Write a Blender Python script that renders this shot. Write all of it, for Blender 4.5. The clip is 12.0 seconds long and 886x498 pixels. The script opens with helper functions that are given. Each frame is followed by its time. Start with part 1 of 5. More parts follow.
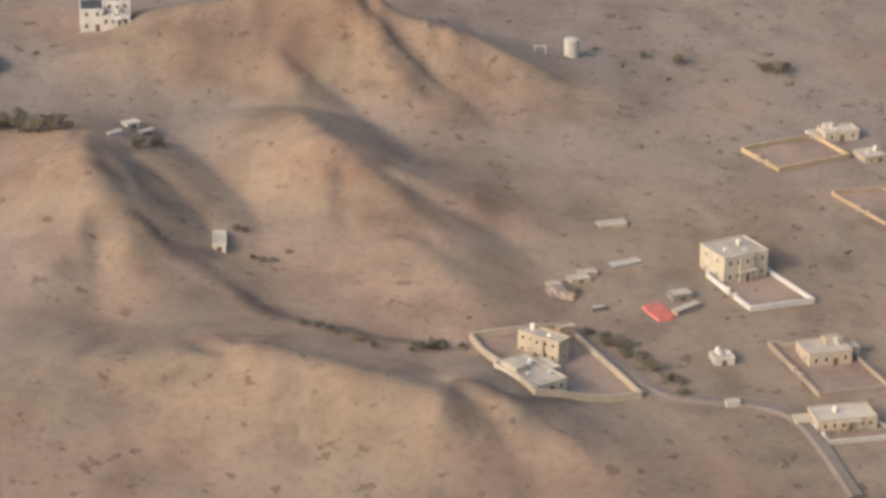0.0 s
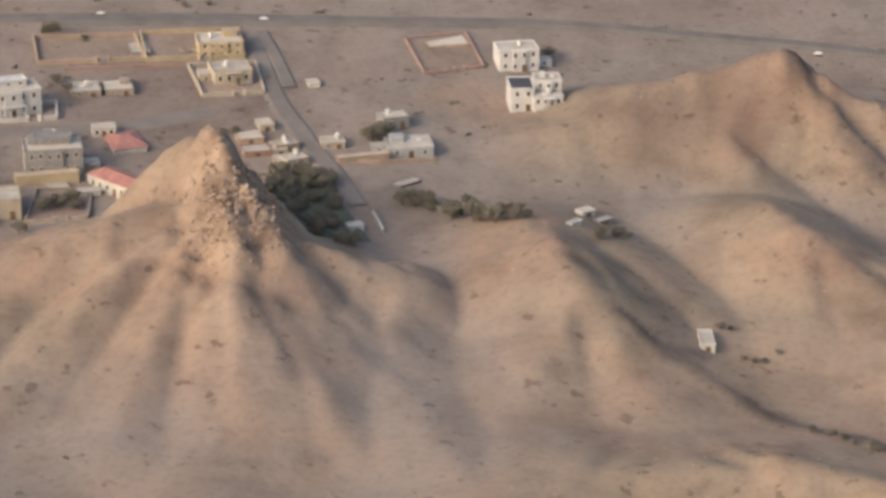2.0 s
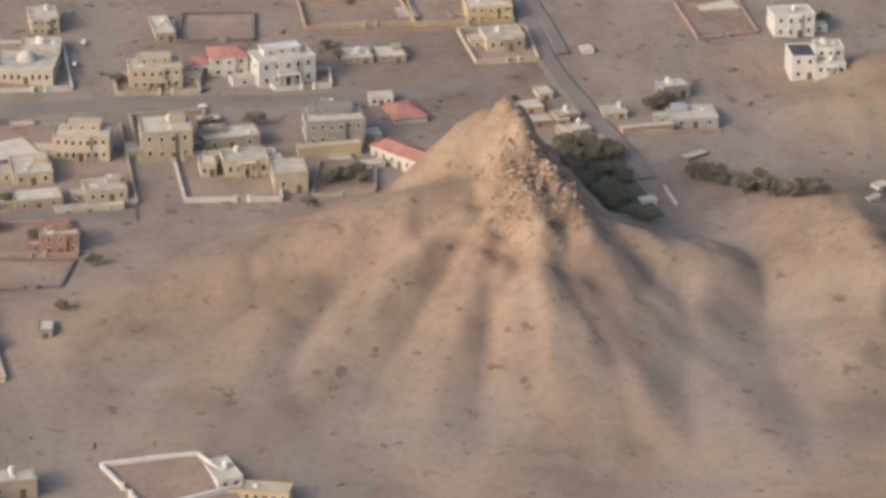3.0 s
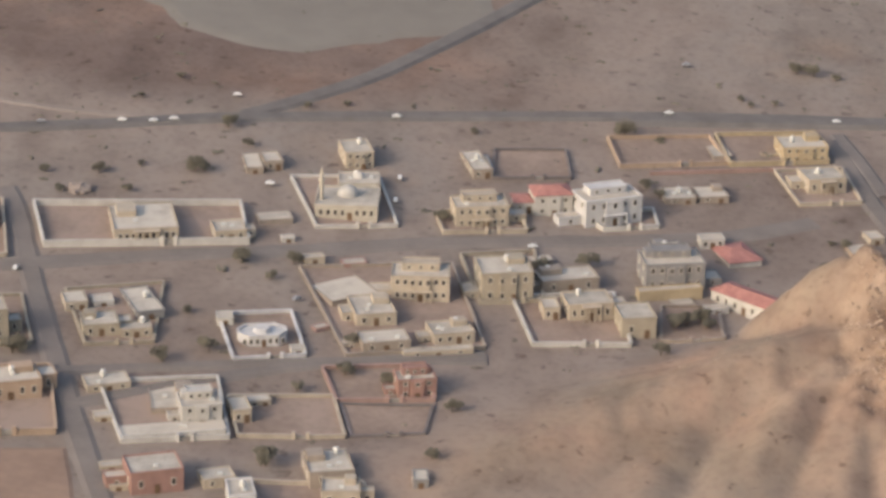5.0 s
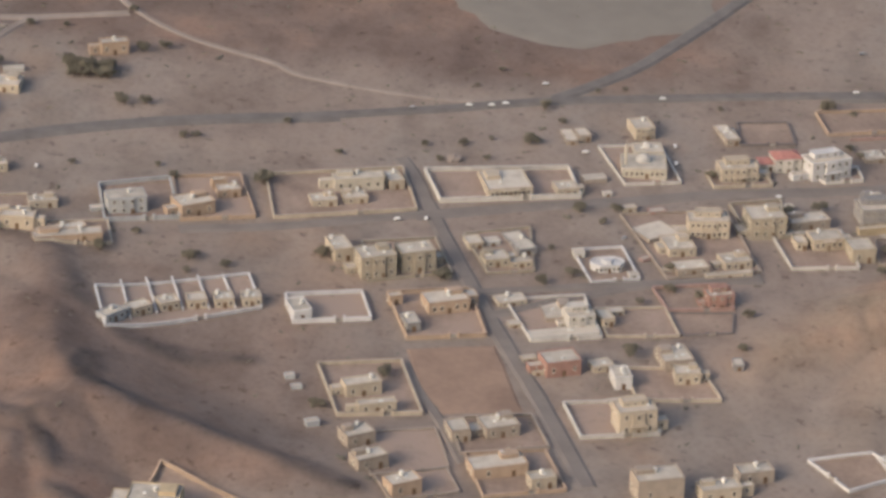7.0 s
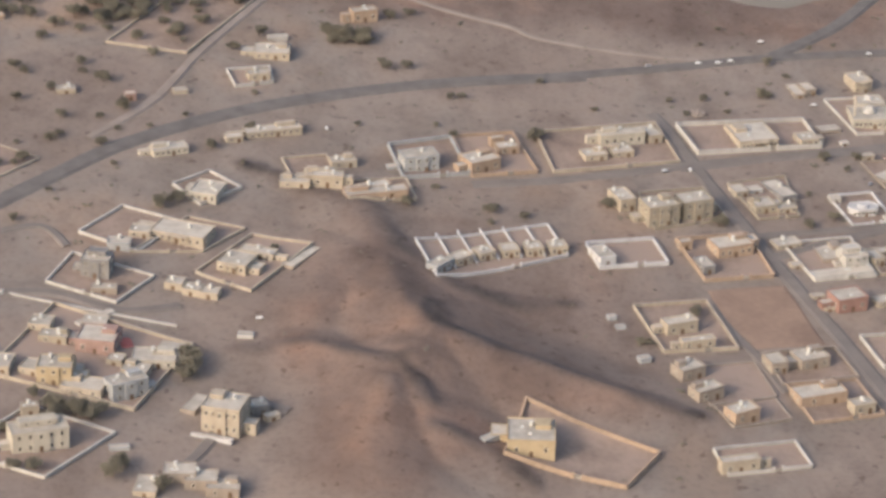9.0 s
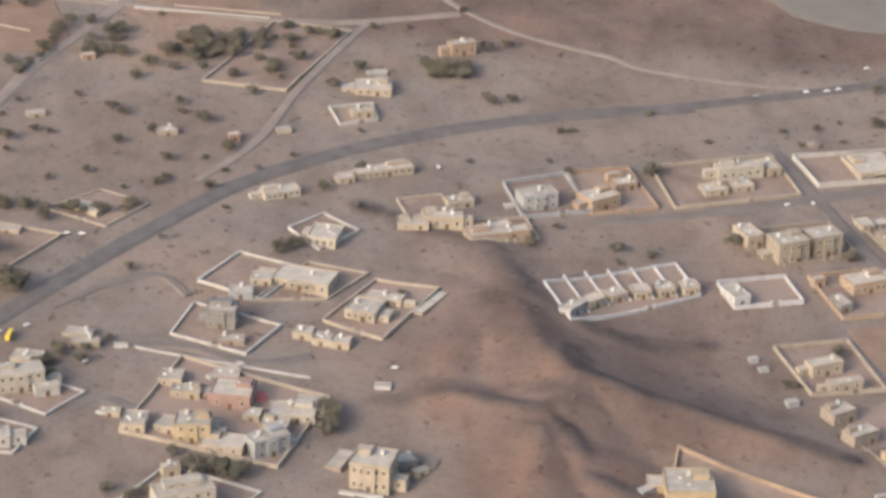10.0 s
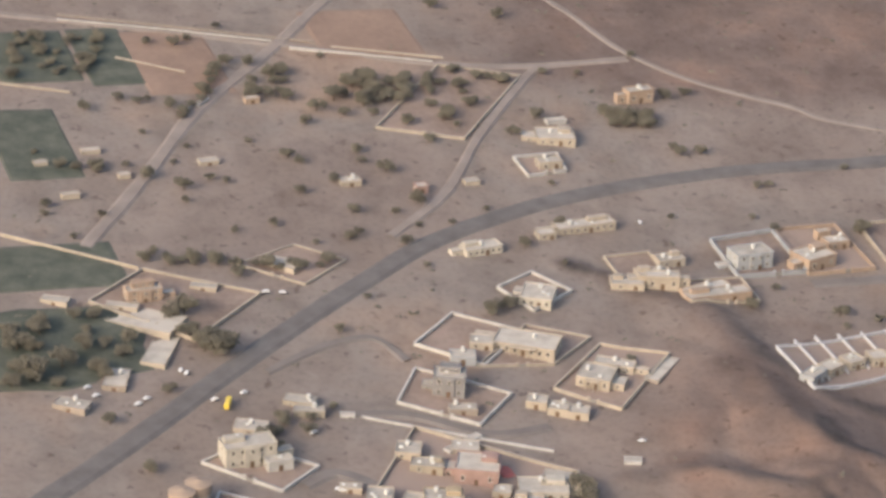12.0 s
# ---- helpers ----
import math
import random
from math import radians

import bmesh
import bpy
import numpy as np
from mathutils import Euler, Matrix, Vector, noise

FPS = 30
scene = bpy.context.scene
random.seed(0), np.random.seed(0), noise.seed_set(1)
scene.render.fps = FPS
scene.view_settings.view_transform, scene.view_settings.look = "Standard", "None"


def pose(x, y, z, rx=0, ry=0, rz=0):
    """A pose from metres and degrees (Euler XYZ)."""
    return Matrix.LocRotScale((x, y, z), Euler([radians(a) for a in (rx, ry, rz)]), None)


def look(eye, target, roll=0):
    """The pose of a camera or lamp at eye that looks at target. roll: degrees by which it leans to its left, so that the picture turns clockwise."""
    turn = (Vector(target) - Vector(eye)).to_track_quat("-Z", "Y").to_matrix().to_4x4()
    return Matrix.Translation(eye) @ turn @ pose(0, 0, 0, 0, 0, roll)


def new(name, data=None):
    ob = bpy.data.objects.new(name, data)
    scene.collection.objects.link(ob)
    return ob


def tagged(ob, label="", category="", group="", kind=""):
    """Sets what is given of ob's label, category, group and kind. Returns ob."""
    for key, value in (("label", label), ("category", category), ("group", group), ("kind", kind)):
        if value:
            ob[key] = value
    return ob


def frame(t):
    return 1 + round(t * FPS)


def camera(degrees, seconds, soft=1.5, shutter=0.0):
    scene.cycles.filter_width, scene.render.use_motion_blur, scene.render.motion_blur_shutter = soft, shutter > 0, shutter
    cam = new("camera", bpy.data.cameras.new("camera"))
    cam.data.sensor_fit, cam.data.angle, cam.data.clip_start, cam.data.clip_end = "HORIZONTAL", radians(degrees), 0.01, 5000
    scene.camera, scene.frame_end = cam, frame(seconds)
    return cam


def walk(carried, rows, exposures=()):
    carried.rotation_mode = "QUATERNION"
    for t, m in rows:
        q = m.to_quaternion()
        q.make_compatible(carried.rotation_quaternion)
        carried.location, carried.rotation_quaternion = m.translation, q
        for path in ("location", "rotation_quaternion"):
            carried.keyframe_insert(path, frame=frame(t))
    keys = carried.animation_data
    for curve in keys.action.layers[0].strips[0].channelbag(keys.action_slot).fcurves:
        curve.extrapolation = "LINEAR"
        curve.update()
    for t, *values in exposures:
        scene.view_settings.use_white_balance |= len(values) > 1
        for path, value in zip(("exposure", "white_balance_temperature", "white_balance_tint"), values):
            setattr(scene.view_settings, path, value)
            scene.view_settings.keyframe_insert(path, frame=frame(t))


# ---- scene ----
cam = camera(16, 12.0, soft=3.4)
PATH = [
    (0, pose(62.990, -134.232, 54.731, 67.5758, -0.8188, 0.4788)),
    (0.5, pose(58.256, -131.720, 53.498, 68.2836, -0.3922, 1.1709)),
    (1, pose(53.714, -129.422, 53.779, 67.8930, -0.4212, 1.7402)),
    (1.5, pose(48.431, -127.366, 54.655, 68.3030, -0.6726, 1.4526)),
    (2, pose(43.433, -125.886, 54.223, 68.1683, -0.5719, 1.9973)),
    (2.5, pose(38.606, -124.051, 54.406, 67.0037, -0.0559, 3.1003)),
    (3, pose(33.103, -121.863, 55.069, 66.7485, -0.2346, 3.5021)),
    (3.2, pose(30.928, -121.457, 55.039, 67.0621, -0.2753, 3.3364)),
    (4.8, pose(17.458, -114.954, 52.319, 69.3011, -1.0251, 3.3558)),
    (5, pose(16.268, -118.571, 54.832, 68.7501, -1.2090, 3.8040)),
    (5.5, pose(13.115, -131.862, 61.914, 67.7438, -1.2824, 3.9142)),
    (6, pose(7.577, -146.924, 67.952, 67.6182, -1.5514, 3.2644)),
    (6.5, pose(2.281, -161.380, 74.759, 67.1050, -1.2268, 2.9157)),
    (7, pose(-3.895, -176.052, 82.950, 66.2506, -1.1174, 2.4444)),
    (7.2, pose(-6.721, -181.931, 86.015, 65.9906, -1.5239, 2.2558)),
    (8.8, pose(-34.853, -193.550, 91.068, 65.2409, -1.5135, -1.1564)),
    (9, pose(-37.897, -192.294, 90.541, 65.1512, -1.5480, -1.6006)),
    (9.5, pose(-44.516, -188.744, 89.697, 65.0653, -1.0843, -2.5821)),
    (10, pose(-51.028, -184.541, 89.433, 65.3458, -1.2090, -3.2185)),
    (10.5, pose(-57.050, -180.659, 88.408, 65.3629, -1.4362, -3.6518)),
    (11, pose(-63.323, -176.936, 87.650, 65.7808, -1.7806, -4.6183)),
    (11.5, pose(-69.461, -173.135, 85.717, 66.3534, -2.2925, -5.1690)),
    (12, pose(-75.232, -169.282, 84.165, 66.1087, -2.9428, -6.0095)),
]
walk(cam, PATH, exposures=[(0.0, 0.96, 6350, 11.5), (5.0, 0.85, 6020, 11), (7.0, 0.79, 6050, 11.5), (9.0, 1.00, 5960, 11.5), (12.0, 1.05, 5930, 11.5)])

# ---- light: hazy low sun from behind the camera's left shoulder ----
SUN_FROM = Vector((-0.76, -0.65, 0.52)).normalized()
world = bpy.data.worlds.new("world")
scene.world = world
world.use_nodes = True
wn = world.node_tree
sky = wn.nodes.new("ShaderNodeTexSky")
sky.sky_type, sky.sun_disc = "NISHITA", False
sky.sun_elevation = math.asin(SUN_FROM.z)
sky.sun_rotation = math.atan2(SUN_FROM.x, SUN_FROM.y)
sky.dust_density, sky.air_density = 6.0, 1.4
wn.nodes["Background"].inputs[1].default_value = 0.15
wn.links.new(sky.outputs[0], wn.nodes["Background"].inputs[0])
sun = bpy.data.lights.new("sun", "SUN")
sun.energy, sun.angle, sun.color = 0.78, radians(1.5), (1.0, 0.88, 0.76)
new("sun", sun).matrix_world = look(SUN_FROM * 300, (0, 0, 0))


# ---- materials ----
def noise_mat(name, dark, light, scale, rough=0.9, bump=0.3, fine=6.0, island=0.0):
    """A matt surface: two scales of colour variation and a fine relief."""
    m = bpy.data.materials.new(name)
    m.use_nodes = True
    nt = m.node_tree
    b = nt.nodes["Principled BSDF"]
    b.inputs["Roughness"].default_value = rough
    b.inputs["Specular IOR Level"].default_value = 0.2
    co = nt.nodes.new("ShaderNodeTexCoord")
    n1, n2 = nt.nodes.new("ShaderNodeTexNoise"), nt.nodes.new("ShaderNodeTexNoise")
    for n, s, d in ((n1, scale, 6.0), (n2, scale * fine, 4.0)):
        n.inputs["Scale"].default_value, n.inputs["Detail"].default_value = s, d
        nt.links.new(co.outputs["Object"], n.inputs["Vector"])
    add = nt.nodes.new("ShaderNodeMath")
    add.operation = "MULTIPLY_ADD"
    nt.links.new(n2.outputs[0], add.inputs[0])
    add.inputs[1].default_value = 0.35
    nt.links.new(n1.outputs[0], add.inputs[2])
    info = nt.nodes.new("ShaderNodeObjectInfo")
    rnd = nt.nodes.new("ShaderNodeMath")
    rnd.operation = "MULTIPLY_ADD"
    nt.links.new(info.outputs["Random"], rnd.inputs[0])
    rnd.inputs[1].default_value = island
    nt.links.new(add.outputs[0], rnd.inputs[2])
    ramp = nt.nodes.new("ShaderNodeValToRGB")
    ramp.color_ramp.elements[0].position, ramp.color_ramp.elements[1].position = 0.45, 0.95
    ramp.color_ramp.elements[0].color, ramp.color_ramp.elements[1].color = (*dark, 1), (*light, 1)
    nt.links.new(rnd.outputs[0], ramp.inputs[0])
    nt.links.new(ramp.outputs[0], b.inputs["Base Color"])
    bp = nt.nodes.new("ShaderNodeBump")
    bp.inputs["Strength"].default_value, bp.inputs["Distance"].default_value = bump, 0.05
    nt.links.new(n2.outputs[0], bp.inputs["Height"])
    nt.links.new(bp.outputs[0], b.inputs["Normal"])
    return m


def plaster(name, c):
    # haze put into the paint: each colour is pulled toward a dull grey
    c = tuple(v * 0.78 + 0.22 * g for v, g in zip(c, (0.42, 0.36, 0.38)))
    return noise_mat("plaster_" + name, tuple(v * 0.42 for v in c), tuple(v * 0.60 for v in c), 1.6, 0.85, 0.15, 7.0, 0.18)


PAINT = {
    "white": plaster("white", (0.74, 0.70, 0.62)), "bright": plaster("bright", (0.82, 0.80, 0.77)),
    "ivory": plaster("ivory", (0.70, 0.63, 0.50)), "cream": plaster("cream", (0.62, 0.52, 0.38)),
    "sand": plaster("sand", (0.47, 0.40, 0.28)), "tan": plaster("tan", (0.44, 0.36, 0.27)),
    "peach": plaster("peach", (0.56, 0.40, 0.26)), "pink": plaster("pink", (0.50, 0.31, 0.24)),
    "terracotta": plaster("terracotta", (0.42, 0.22, 0.16)), "yellow": plaster("yellow", (0.62, 0.48, 0.27)),
    "grey": plaster("grey", (0.30, 0.29, 0.27)), "pale": plaster("pale", (0.52, 0.53, 0.52)),
    "dark": plaster("dark", (0.20, 0.17, 0.15)),
}
ROOF = noise_mat("roof_screed", (0.22, 0.195, 0.165), (0.39, 0.345, 0.29), 1.2, 0.95, 0.3, 8.0, 0.25)
ROOF_BLACK = noise_mat("roof_bitumen", (0.03, 0.03, 0.035), (0.07, 0.07, 0.075), 1.5, 0.7, 0.2)
ROOF_RED = noise_mat("roof_red_tile", (0.22, 0.10, 0.085), (0.36, 0.17, 0.14), 3.0, 0.8, 0.3)
GLASS = bpy.data.materials.new("window_glass")
GLASS.use_nodes = True
GLASS.node_tree.nodes["Principled BSDF"].inputs["Base Color"].default_value = (0.055, 0.048, 0.045, 1)
GLASS.node_tree.nodes["Principled BSDF"].inputs["Roughness"].default_value = 0.12
FRAME = noise_mat("window_frame_paint", (0.42, 0.38, 0.32), (0.55, 0.50, 0.43), 4.0, 0.6, 0.05)
DOOR = noise_mat("door_wood", (0.08, 0.05, 0.03), (0.16, 0.10, 0.06), 5.0, 0.6, 0.2)
GATE = noise_mat("gate_metal", (0.16, 0.14, 0.12), (0.30, 0.27, 0.24), 4.0, 0.5, 0.1)
TANK = noise_mat("tank_plastic", (0.38, 0.37, 0.34), (0.52, 0.50, 0.46), 3.0, 0.5, 0.05)
ASPHALT = noise_mat("asphalt", (0.094, 0.083, 0.077), (0.143, 0.126, 0.116), 0.8, 0.9, 0.2, 9.0)
STREET = noise_mat("street_dust", (0.125, 0.106, 0.095), (0.175, 0.148, 0.131), 0.5, 0.95, 0.2, 9.0)
TRACK = noise_mat("track_gravel", (0.17, 0.138, 0.118), (0.24, 0.196, 0.166), 0.5, 0.95, 0.2, 9.0)
MUD = noise_mat("mud_flat", (0.138, 0.120, 0.102), (0.185, 0.163, 0.138), 0.08, 0.9, 0.1, 9.0)
YARD = noise_mat("yard_earth", (0.13, 0.095, 0.075), (0.24, 0.18, 0.145), 0.35, 0.95, 0.2, 8.0, 0.3)
FALLOW = noise_mat("fallow_earth", (0.165, 0.112, 0.084), (0.245, 0.168, 0.124), 0.3, 0.95, 0.2, 8.0)
# crop green, used as well for the peak's painted shadow
CROP_AND_SHADOW = noise_mat("crop_leaf_and_shadow", (0.05, 0.055, 0.042), (0.105, 0.105, 0.08), 0.8, 0.9, 0.4, 8.0)
# leaf tones are lifted so that the colour carries the haze
LEAF = noise_mat("leaf", (0.075, 0.068, 0.052), (0.135, 0.120, 0.092), 1.5, 0.9, 0.3, 5.0, 0.2)
BARK = noise_mat("bark", (0.06, 0.045, 0.03), (0.13, 0.10, 0.07), 8.0, 0.95, 0.4)
ROCK = noise_mat("rock", (0.14, 0.100, 0.074), (0.29, 0.215, 0.162), 0.9, 0.95, 0.5, 6.0, 0.2)
RUBBER = noise_mat("tyre_rubber", (0.02, 0.02, 0.02), (0.04, 0.04, 0.04), 9.0, 0.9, 0.1)
CLOTH_RED = noise_mat("red_shade_cloth", (0.26, 0.10, 0.085), (0.48, 0.13, 0.10), 2.0, 0.85, 0.2)
CARPAINT = {}
for key, c in (("white", (0.55, 0.54, 0.52)), ("grey", (0.22, 0.22, 0.23)), ("yellow", (0.62, 0.45, 0.06))):
    CARPAINT[key] = noise_mat("car_paint_" + key, tuple(v * 0.9 for v in c), c, 3.0, 0.3, 0.02)


# ---- ground ----
def base_z(x, y):
    u, v = np.clip(x, -130, 130) / 106.8, np.clip(y, -60, 90) / 106.8
    return -2.4 - 6.95 * u + 9.77 * v + 0.31 * u * u - 0.89 * u * v + 0.98 * v * v


# ridges: x0, y0, x1, y1, height at both ends, half width, sharpness
RIDGES = []


def ridge(x0, y0, x1, y1, h0, h1, w, p):
    RIDGES.append((x0, y0, x1, y1, h0, h1, w, p))


# the rocky peak, its cliff edge and its aprons
ridge(27.0, 17.0, 28.4, 15.0, 5.3, 5.6, 4.6, 1.0)
ridge(28.4, 15.0, 29.6, 9.0, 5.5, 3.9, 4.4, 1.0)
ridge(28.2, 15.4, 32.0, 9.0, 5.5, 3.4, 3.2, 0.85)
ridge(29.6, 9.0, 31.2, 5.5, 3.8, 1.6, 4.2, 1.05)
ridge(31.6, 9.0, 32.6, 6.0, 3.3, 1.1, 3.0, 1.0)
ridge(29.0, 10.5, 31.5, -3.0, 3.5, 0.5, 9.5, 1.3)
ridge(26.6, 13.5, 17.5, 7.5, 3.6, 1.6, 6.5, 1.35)
ridge(17.5, 7.5, 9.5, 1.5, 1.6, 0.7, 6.5, 1.5)
ridge(26.5, 11.5, 20.5, 0.5, 3.0, 0.8, 5.0, 1.2)
ridge(27.5, 10.0, 25.5, -3.5, 3.0, 0.5, 4.5, 1.2)
ridge(20.0, 8.0, 16.0, -6.0, 1.4, 0.5, 5.0, 1.3)
ridge(31.5, 6.5, 36.0, -3.0, 1.6, 0.4, 3.6, 1.1)
ridge(27.8, 16.4, 28.6, 14.5, 6.2, 6.0, 3.0, 0.9)
# the pale spur east of the peak, and the sharp ridge across the valley
ridge(32.4, 11.5, 37.2, 11.5, 2.8, 1.5, 4.0, 1.1)
ridge(37.2, 12.5, 37.0, 5.0, 1.5, 0.4, 2.6, 1.0)
ridge(43.6, 18.0, 44.6, 13.5, 1.6, 2.8, 5.6, 1.2)
ridge(44.6, 13.5, 45.8, 10.3, 2.8, 2.4, 6.0, 1.15)
ridge(45.8, 10.3, 49.0, 3.5, 2.4, 0.6, 5.6, 1.15)
ridge(45.8, 10.0, 42.5, 1.0, 2.1, 0.5, 5.0, 1.3)
ridge(47.5, 17.0, 51.5, 12.0, 1.2, 0.5, 3.5, 1.1)
ridge(36.0, 6.0, 43.0, -10.0, 0.5, 0.9, 7.0, 1.5)
# the tan hill with the shed at its foot
ridge(54.8, 21.5, 56.5, 18.0, 1.9, 2.7, 5.5, 1.15)
ridge(56.5, 18.0, 56.8, 12.5, 2.7, 0.8, 4.2, 1.05)
ridge(56.5, 18.5, 62.5, 11.0, 2.5, 1.0, 4.6, 1.1)
ridge(58.5, 17.0, 66.0, 15.0, 1.8, 0.5, 5.0, 1.2)
ridge(61.0, 10.0, 64.5, 5.5, 1.1, 0.4, 4.5, 1.2)
# the far dark ridge
ridge(45.5, 30.5, 49.0, 32.5, 1.4, 3.0, 5.0, 1.2)
ridge(49.0, 32.5, 56.5, 33.5, 3.0, 5.0, 6.5, 1.15)
ridge(52.0, 33.0, 55.0, 26.0, 3.0, 1.0, 3.6, 1.1)
ridge(56.5, 33.5, 62.0, 27.5, 4.8, 1.2, 4.2, 1.1)
ridge(56.5, 33.5, 70.0, 30.0, 4.6, 0.8, 6.5, 1.3)
# the rounded foreground hills
ridge(62.0, -7.0, 54.0, -4.0, 2.4, 2.2, 8.0, 1.5)
ridge(54.0, -4.0, 46.0, -5.0, 2.0, 1.5, 7.5, 1.5)
ridge(64.0, -5.0, 69.0, -9.0, 2.0, 1.0, 6.0, 1.4)
ridge(46.0, -5.0, 36.0, -16.0, 1.6, 1.2, 9.0, 1.6)
# the brown hill west of the village
ridge(-36.0, 7.0, -34.2, 2.0, 0.6, 0.8, 4.0, 1.3)
ridge(-34.2, 2.0, -33.2, -5.0, 0.8, 1.6, 6.0, 1.5)
ridge(-33.2, -5.0, -31.0, -11.2, 1.6, 2.5, 7.5, 1.4)
ridge(-31.0, -11.2, -24.4, -13.2, 2.5, 1.5, 6.0, 1.3)
ridge(-24.4, -13.2, -14.5, -16.4, 1.5, 0.4, 4.6, 1.2)
ridge(-31.0, -11.2, -33.4, -15.2, 2.5, 2.2, 8.0, 1.4)
ridge(-33.4, -15.2, -39.0, -11.5, 2.2, 0.9, 7.0, 1.4)
ridge(-39.0, -11.5, -43.0, -11.2, 0.9, 0.3, 5.0, 1.3)
ridge(-33.4, -15.2, -30.8, -20.5, 2.2, 1.3, 6.5, 1.3)
ridge(-30.8, -20.5, -27.0, -22.5, 1.3, 0.5, 4.0, 1.2)
ridge(-33.4, -15.0, -35.0, -24.0, 2.2, 1.5, 8.0, 1.5)
ridge(-34.5, 0.0, -39.0, -7.0, 1.0, 0.8, 8.0, 1.5)


def ridge_z(x, y):
    z = 0.0
    for x0, y0, x1, y1, h0, h1, w, p in RIDGES:
        dx, dy = x1 - x0, y1 - y0
        s = np.clip(((x - x0) * dx + (y - y0) * dy) / (dx * dx + dy * dy), 0, 1)
        d = np.sqrt((x - x0 - s * dx) ** 2 + (y - y0 - s * dy) ** 2 + 0.25) / w - 0.5 / w
        z = np.maximum(z, (h0 + (h1 - h0) * s) * np.clip(1 - d, 0, 1) ** p)
    return z


def ground_z(x, y):
    return base_z(x, y) + ridge_z(x, y)

LATTICE = np.random.RandomState(7).rand(256, 256)


def value_noise(x, y):
    i, j = np.floor(x).astype(int), np.floor(y).astype(int)
    a, b = x - i, y - j
    a, b = a * a * (3 - 2 * a), b * b * (3 - 2 * b)
    q = lambda p, r: LATTICE[p % 256, r % 256]
    return (q(i, j) * (1 - a) + q(i + 1, j) * a) * (1 - b) + (q(i, j + 1) * (1 - a) + q(i + 1, j + 1) * a) * b


def fbm(x, y, octaves=5):
    z, s, k = 0.0, 1.0, 0.5
    for n in range(octaves):
        z = z + k * (value_noise(x * s + 17.3 * n, y * s + 5.1 * n) - 0.5)
        s, k = s * 2.03, k * 0.52
    return z


# crests and gullies darkened by painted lee shade and dark rock: lines of x, y
ROCK_SHADE_LINES = [
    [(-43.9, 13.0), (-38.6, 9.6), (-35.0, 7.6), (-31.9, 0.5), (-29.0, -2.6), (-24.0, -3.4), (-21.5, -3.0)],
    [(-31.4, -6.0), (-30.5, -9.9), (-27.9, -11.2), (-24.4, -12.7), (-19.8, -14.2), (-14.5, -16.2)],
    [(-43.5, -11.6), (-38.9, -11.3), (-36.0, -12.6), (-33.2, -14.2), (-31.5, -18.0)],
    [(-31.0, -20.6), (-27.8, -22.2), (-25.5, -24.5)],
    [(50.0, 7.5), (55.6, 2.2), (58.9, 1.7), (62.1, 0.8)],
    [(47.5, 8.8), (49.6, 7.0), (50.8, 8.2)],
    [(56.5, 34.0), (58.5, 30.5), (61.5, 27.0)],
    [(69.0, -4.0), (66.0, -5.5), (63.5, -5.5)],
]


def rock_shade_near(x, y):
    """One on the lines of painted shade and dark rock, falling to nothing beside them."""
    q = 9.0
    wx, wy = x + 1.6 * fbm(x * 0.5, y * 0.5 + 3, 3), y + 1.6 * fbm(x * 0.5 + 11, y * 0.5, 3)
    for line in ROCK_SHADE_LINES:
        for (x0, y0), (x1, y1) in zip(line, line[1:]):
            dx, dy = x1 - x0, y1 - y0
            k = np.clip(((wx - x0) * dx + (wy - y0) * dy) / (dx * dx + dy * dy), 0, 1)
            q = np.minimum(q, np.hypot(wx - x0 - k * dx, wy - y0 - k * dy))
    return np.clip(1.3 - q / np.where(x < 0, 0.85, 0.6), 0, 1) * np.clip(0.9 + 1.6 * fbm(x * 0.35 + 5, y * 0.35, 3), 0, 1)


def relief(x, y):
    """Low swells everywhere, gullies and spurs on the hills, broken rock on the peak."""
    h = ridge_z(x, y)
    w = np.clip(h / 1.5, 0, 1)
    warp = fbm(x * 0.09 + 3, y * 0.09, 3) * 4
    gully = np.abs(fbm(x * 0.30 + warp, y * 0.13 + 9 + warp, 5)) * 2
    crag = np.clip(1.25 - np.hypot((x - 29.0) / 3.2, (y - 11.6) / 5.6), 0, 1)
    ang, far = np.arctan2(y - 14, x - 28.5), np.hypot(x - 28.5, y - 14)
    spurs = (0.5 - np.abs(fbm(ang * 3.4 + 8, far * 0.03 + 2, 4)) * 2.6) * np.clip(far / 7 - 0.3, 0, 1) * np.clip(1.7 - far / 13, 0, 1) * np.clip((18 - y) / 6, 0, 1)
    blocks = np.abs(fbm(x * 0.8, y * 0.8, 5)) * 2
    return (0.05 * fbm(x * 0.25, y * 0.25, 4) + 0.45 * spurs * np.clip(h / 0.8, 0, 1) + w * (0.85 * (0.2 - gully) * np.clip(h / 3, 0.25, 1))
            + crag ** 0.6 * (1.3 * blocks - 0.4) + 0.16 * rock_shade_near(x, y))


def land(x, y):
    return ground_z(x, y) + relief(x, y)


def spread(lo, hi, step, far):
    core = np.arange(lo, hi, step)
    out = step * np.cumsum(1.28 ** np.arange(1, 34))
    out = out[out < far]
    return np.concatenate([lo - out[::-1], core, hi + out])


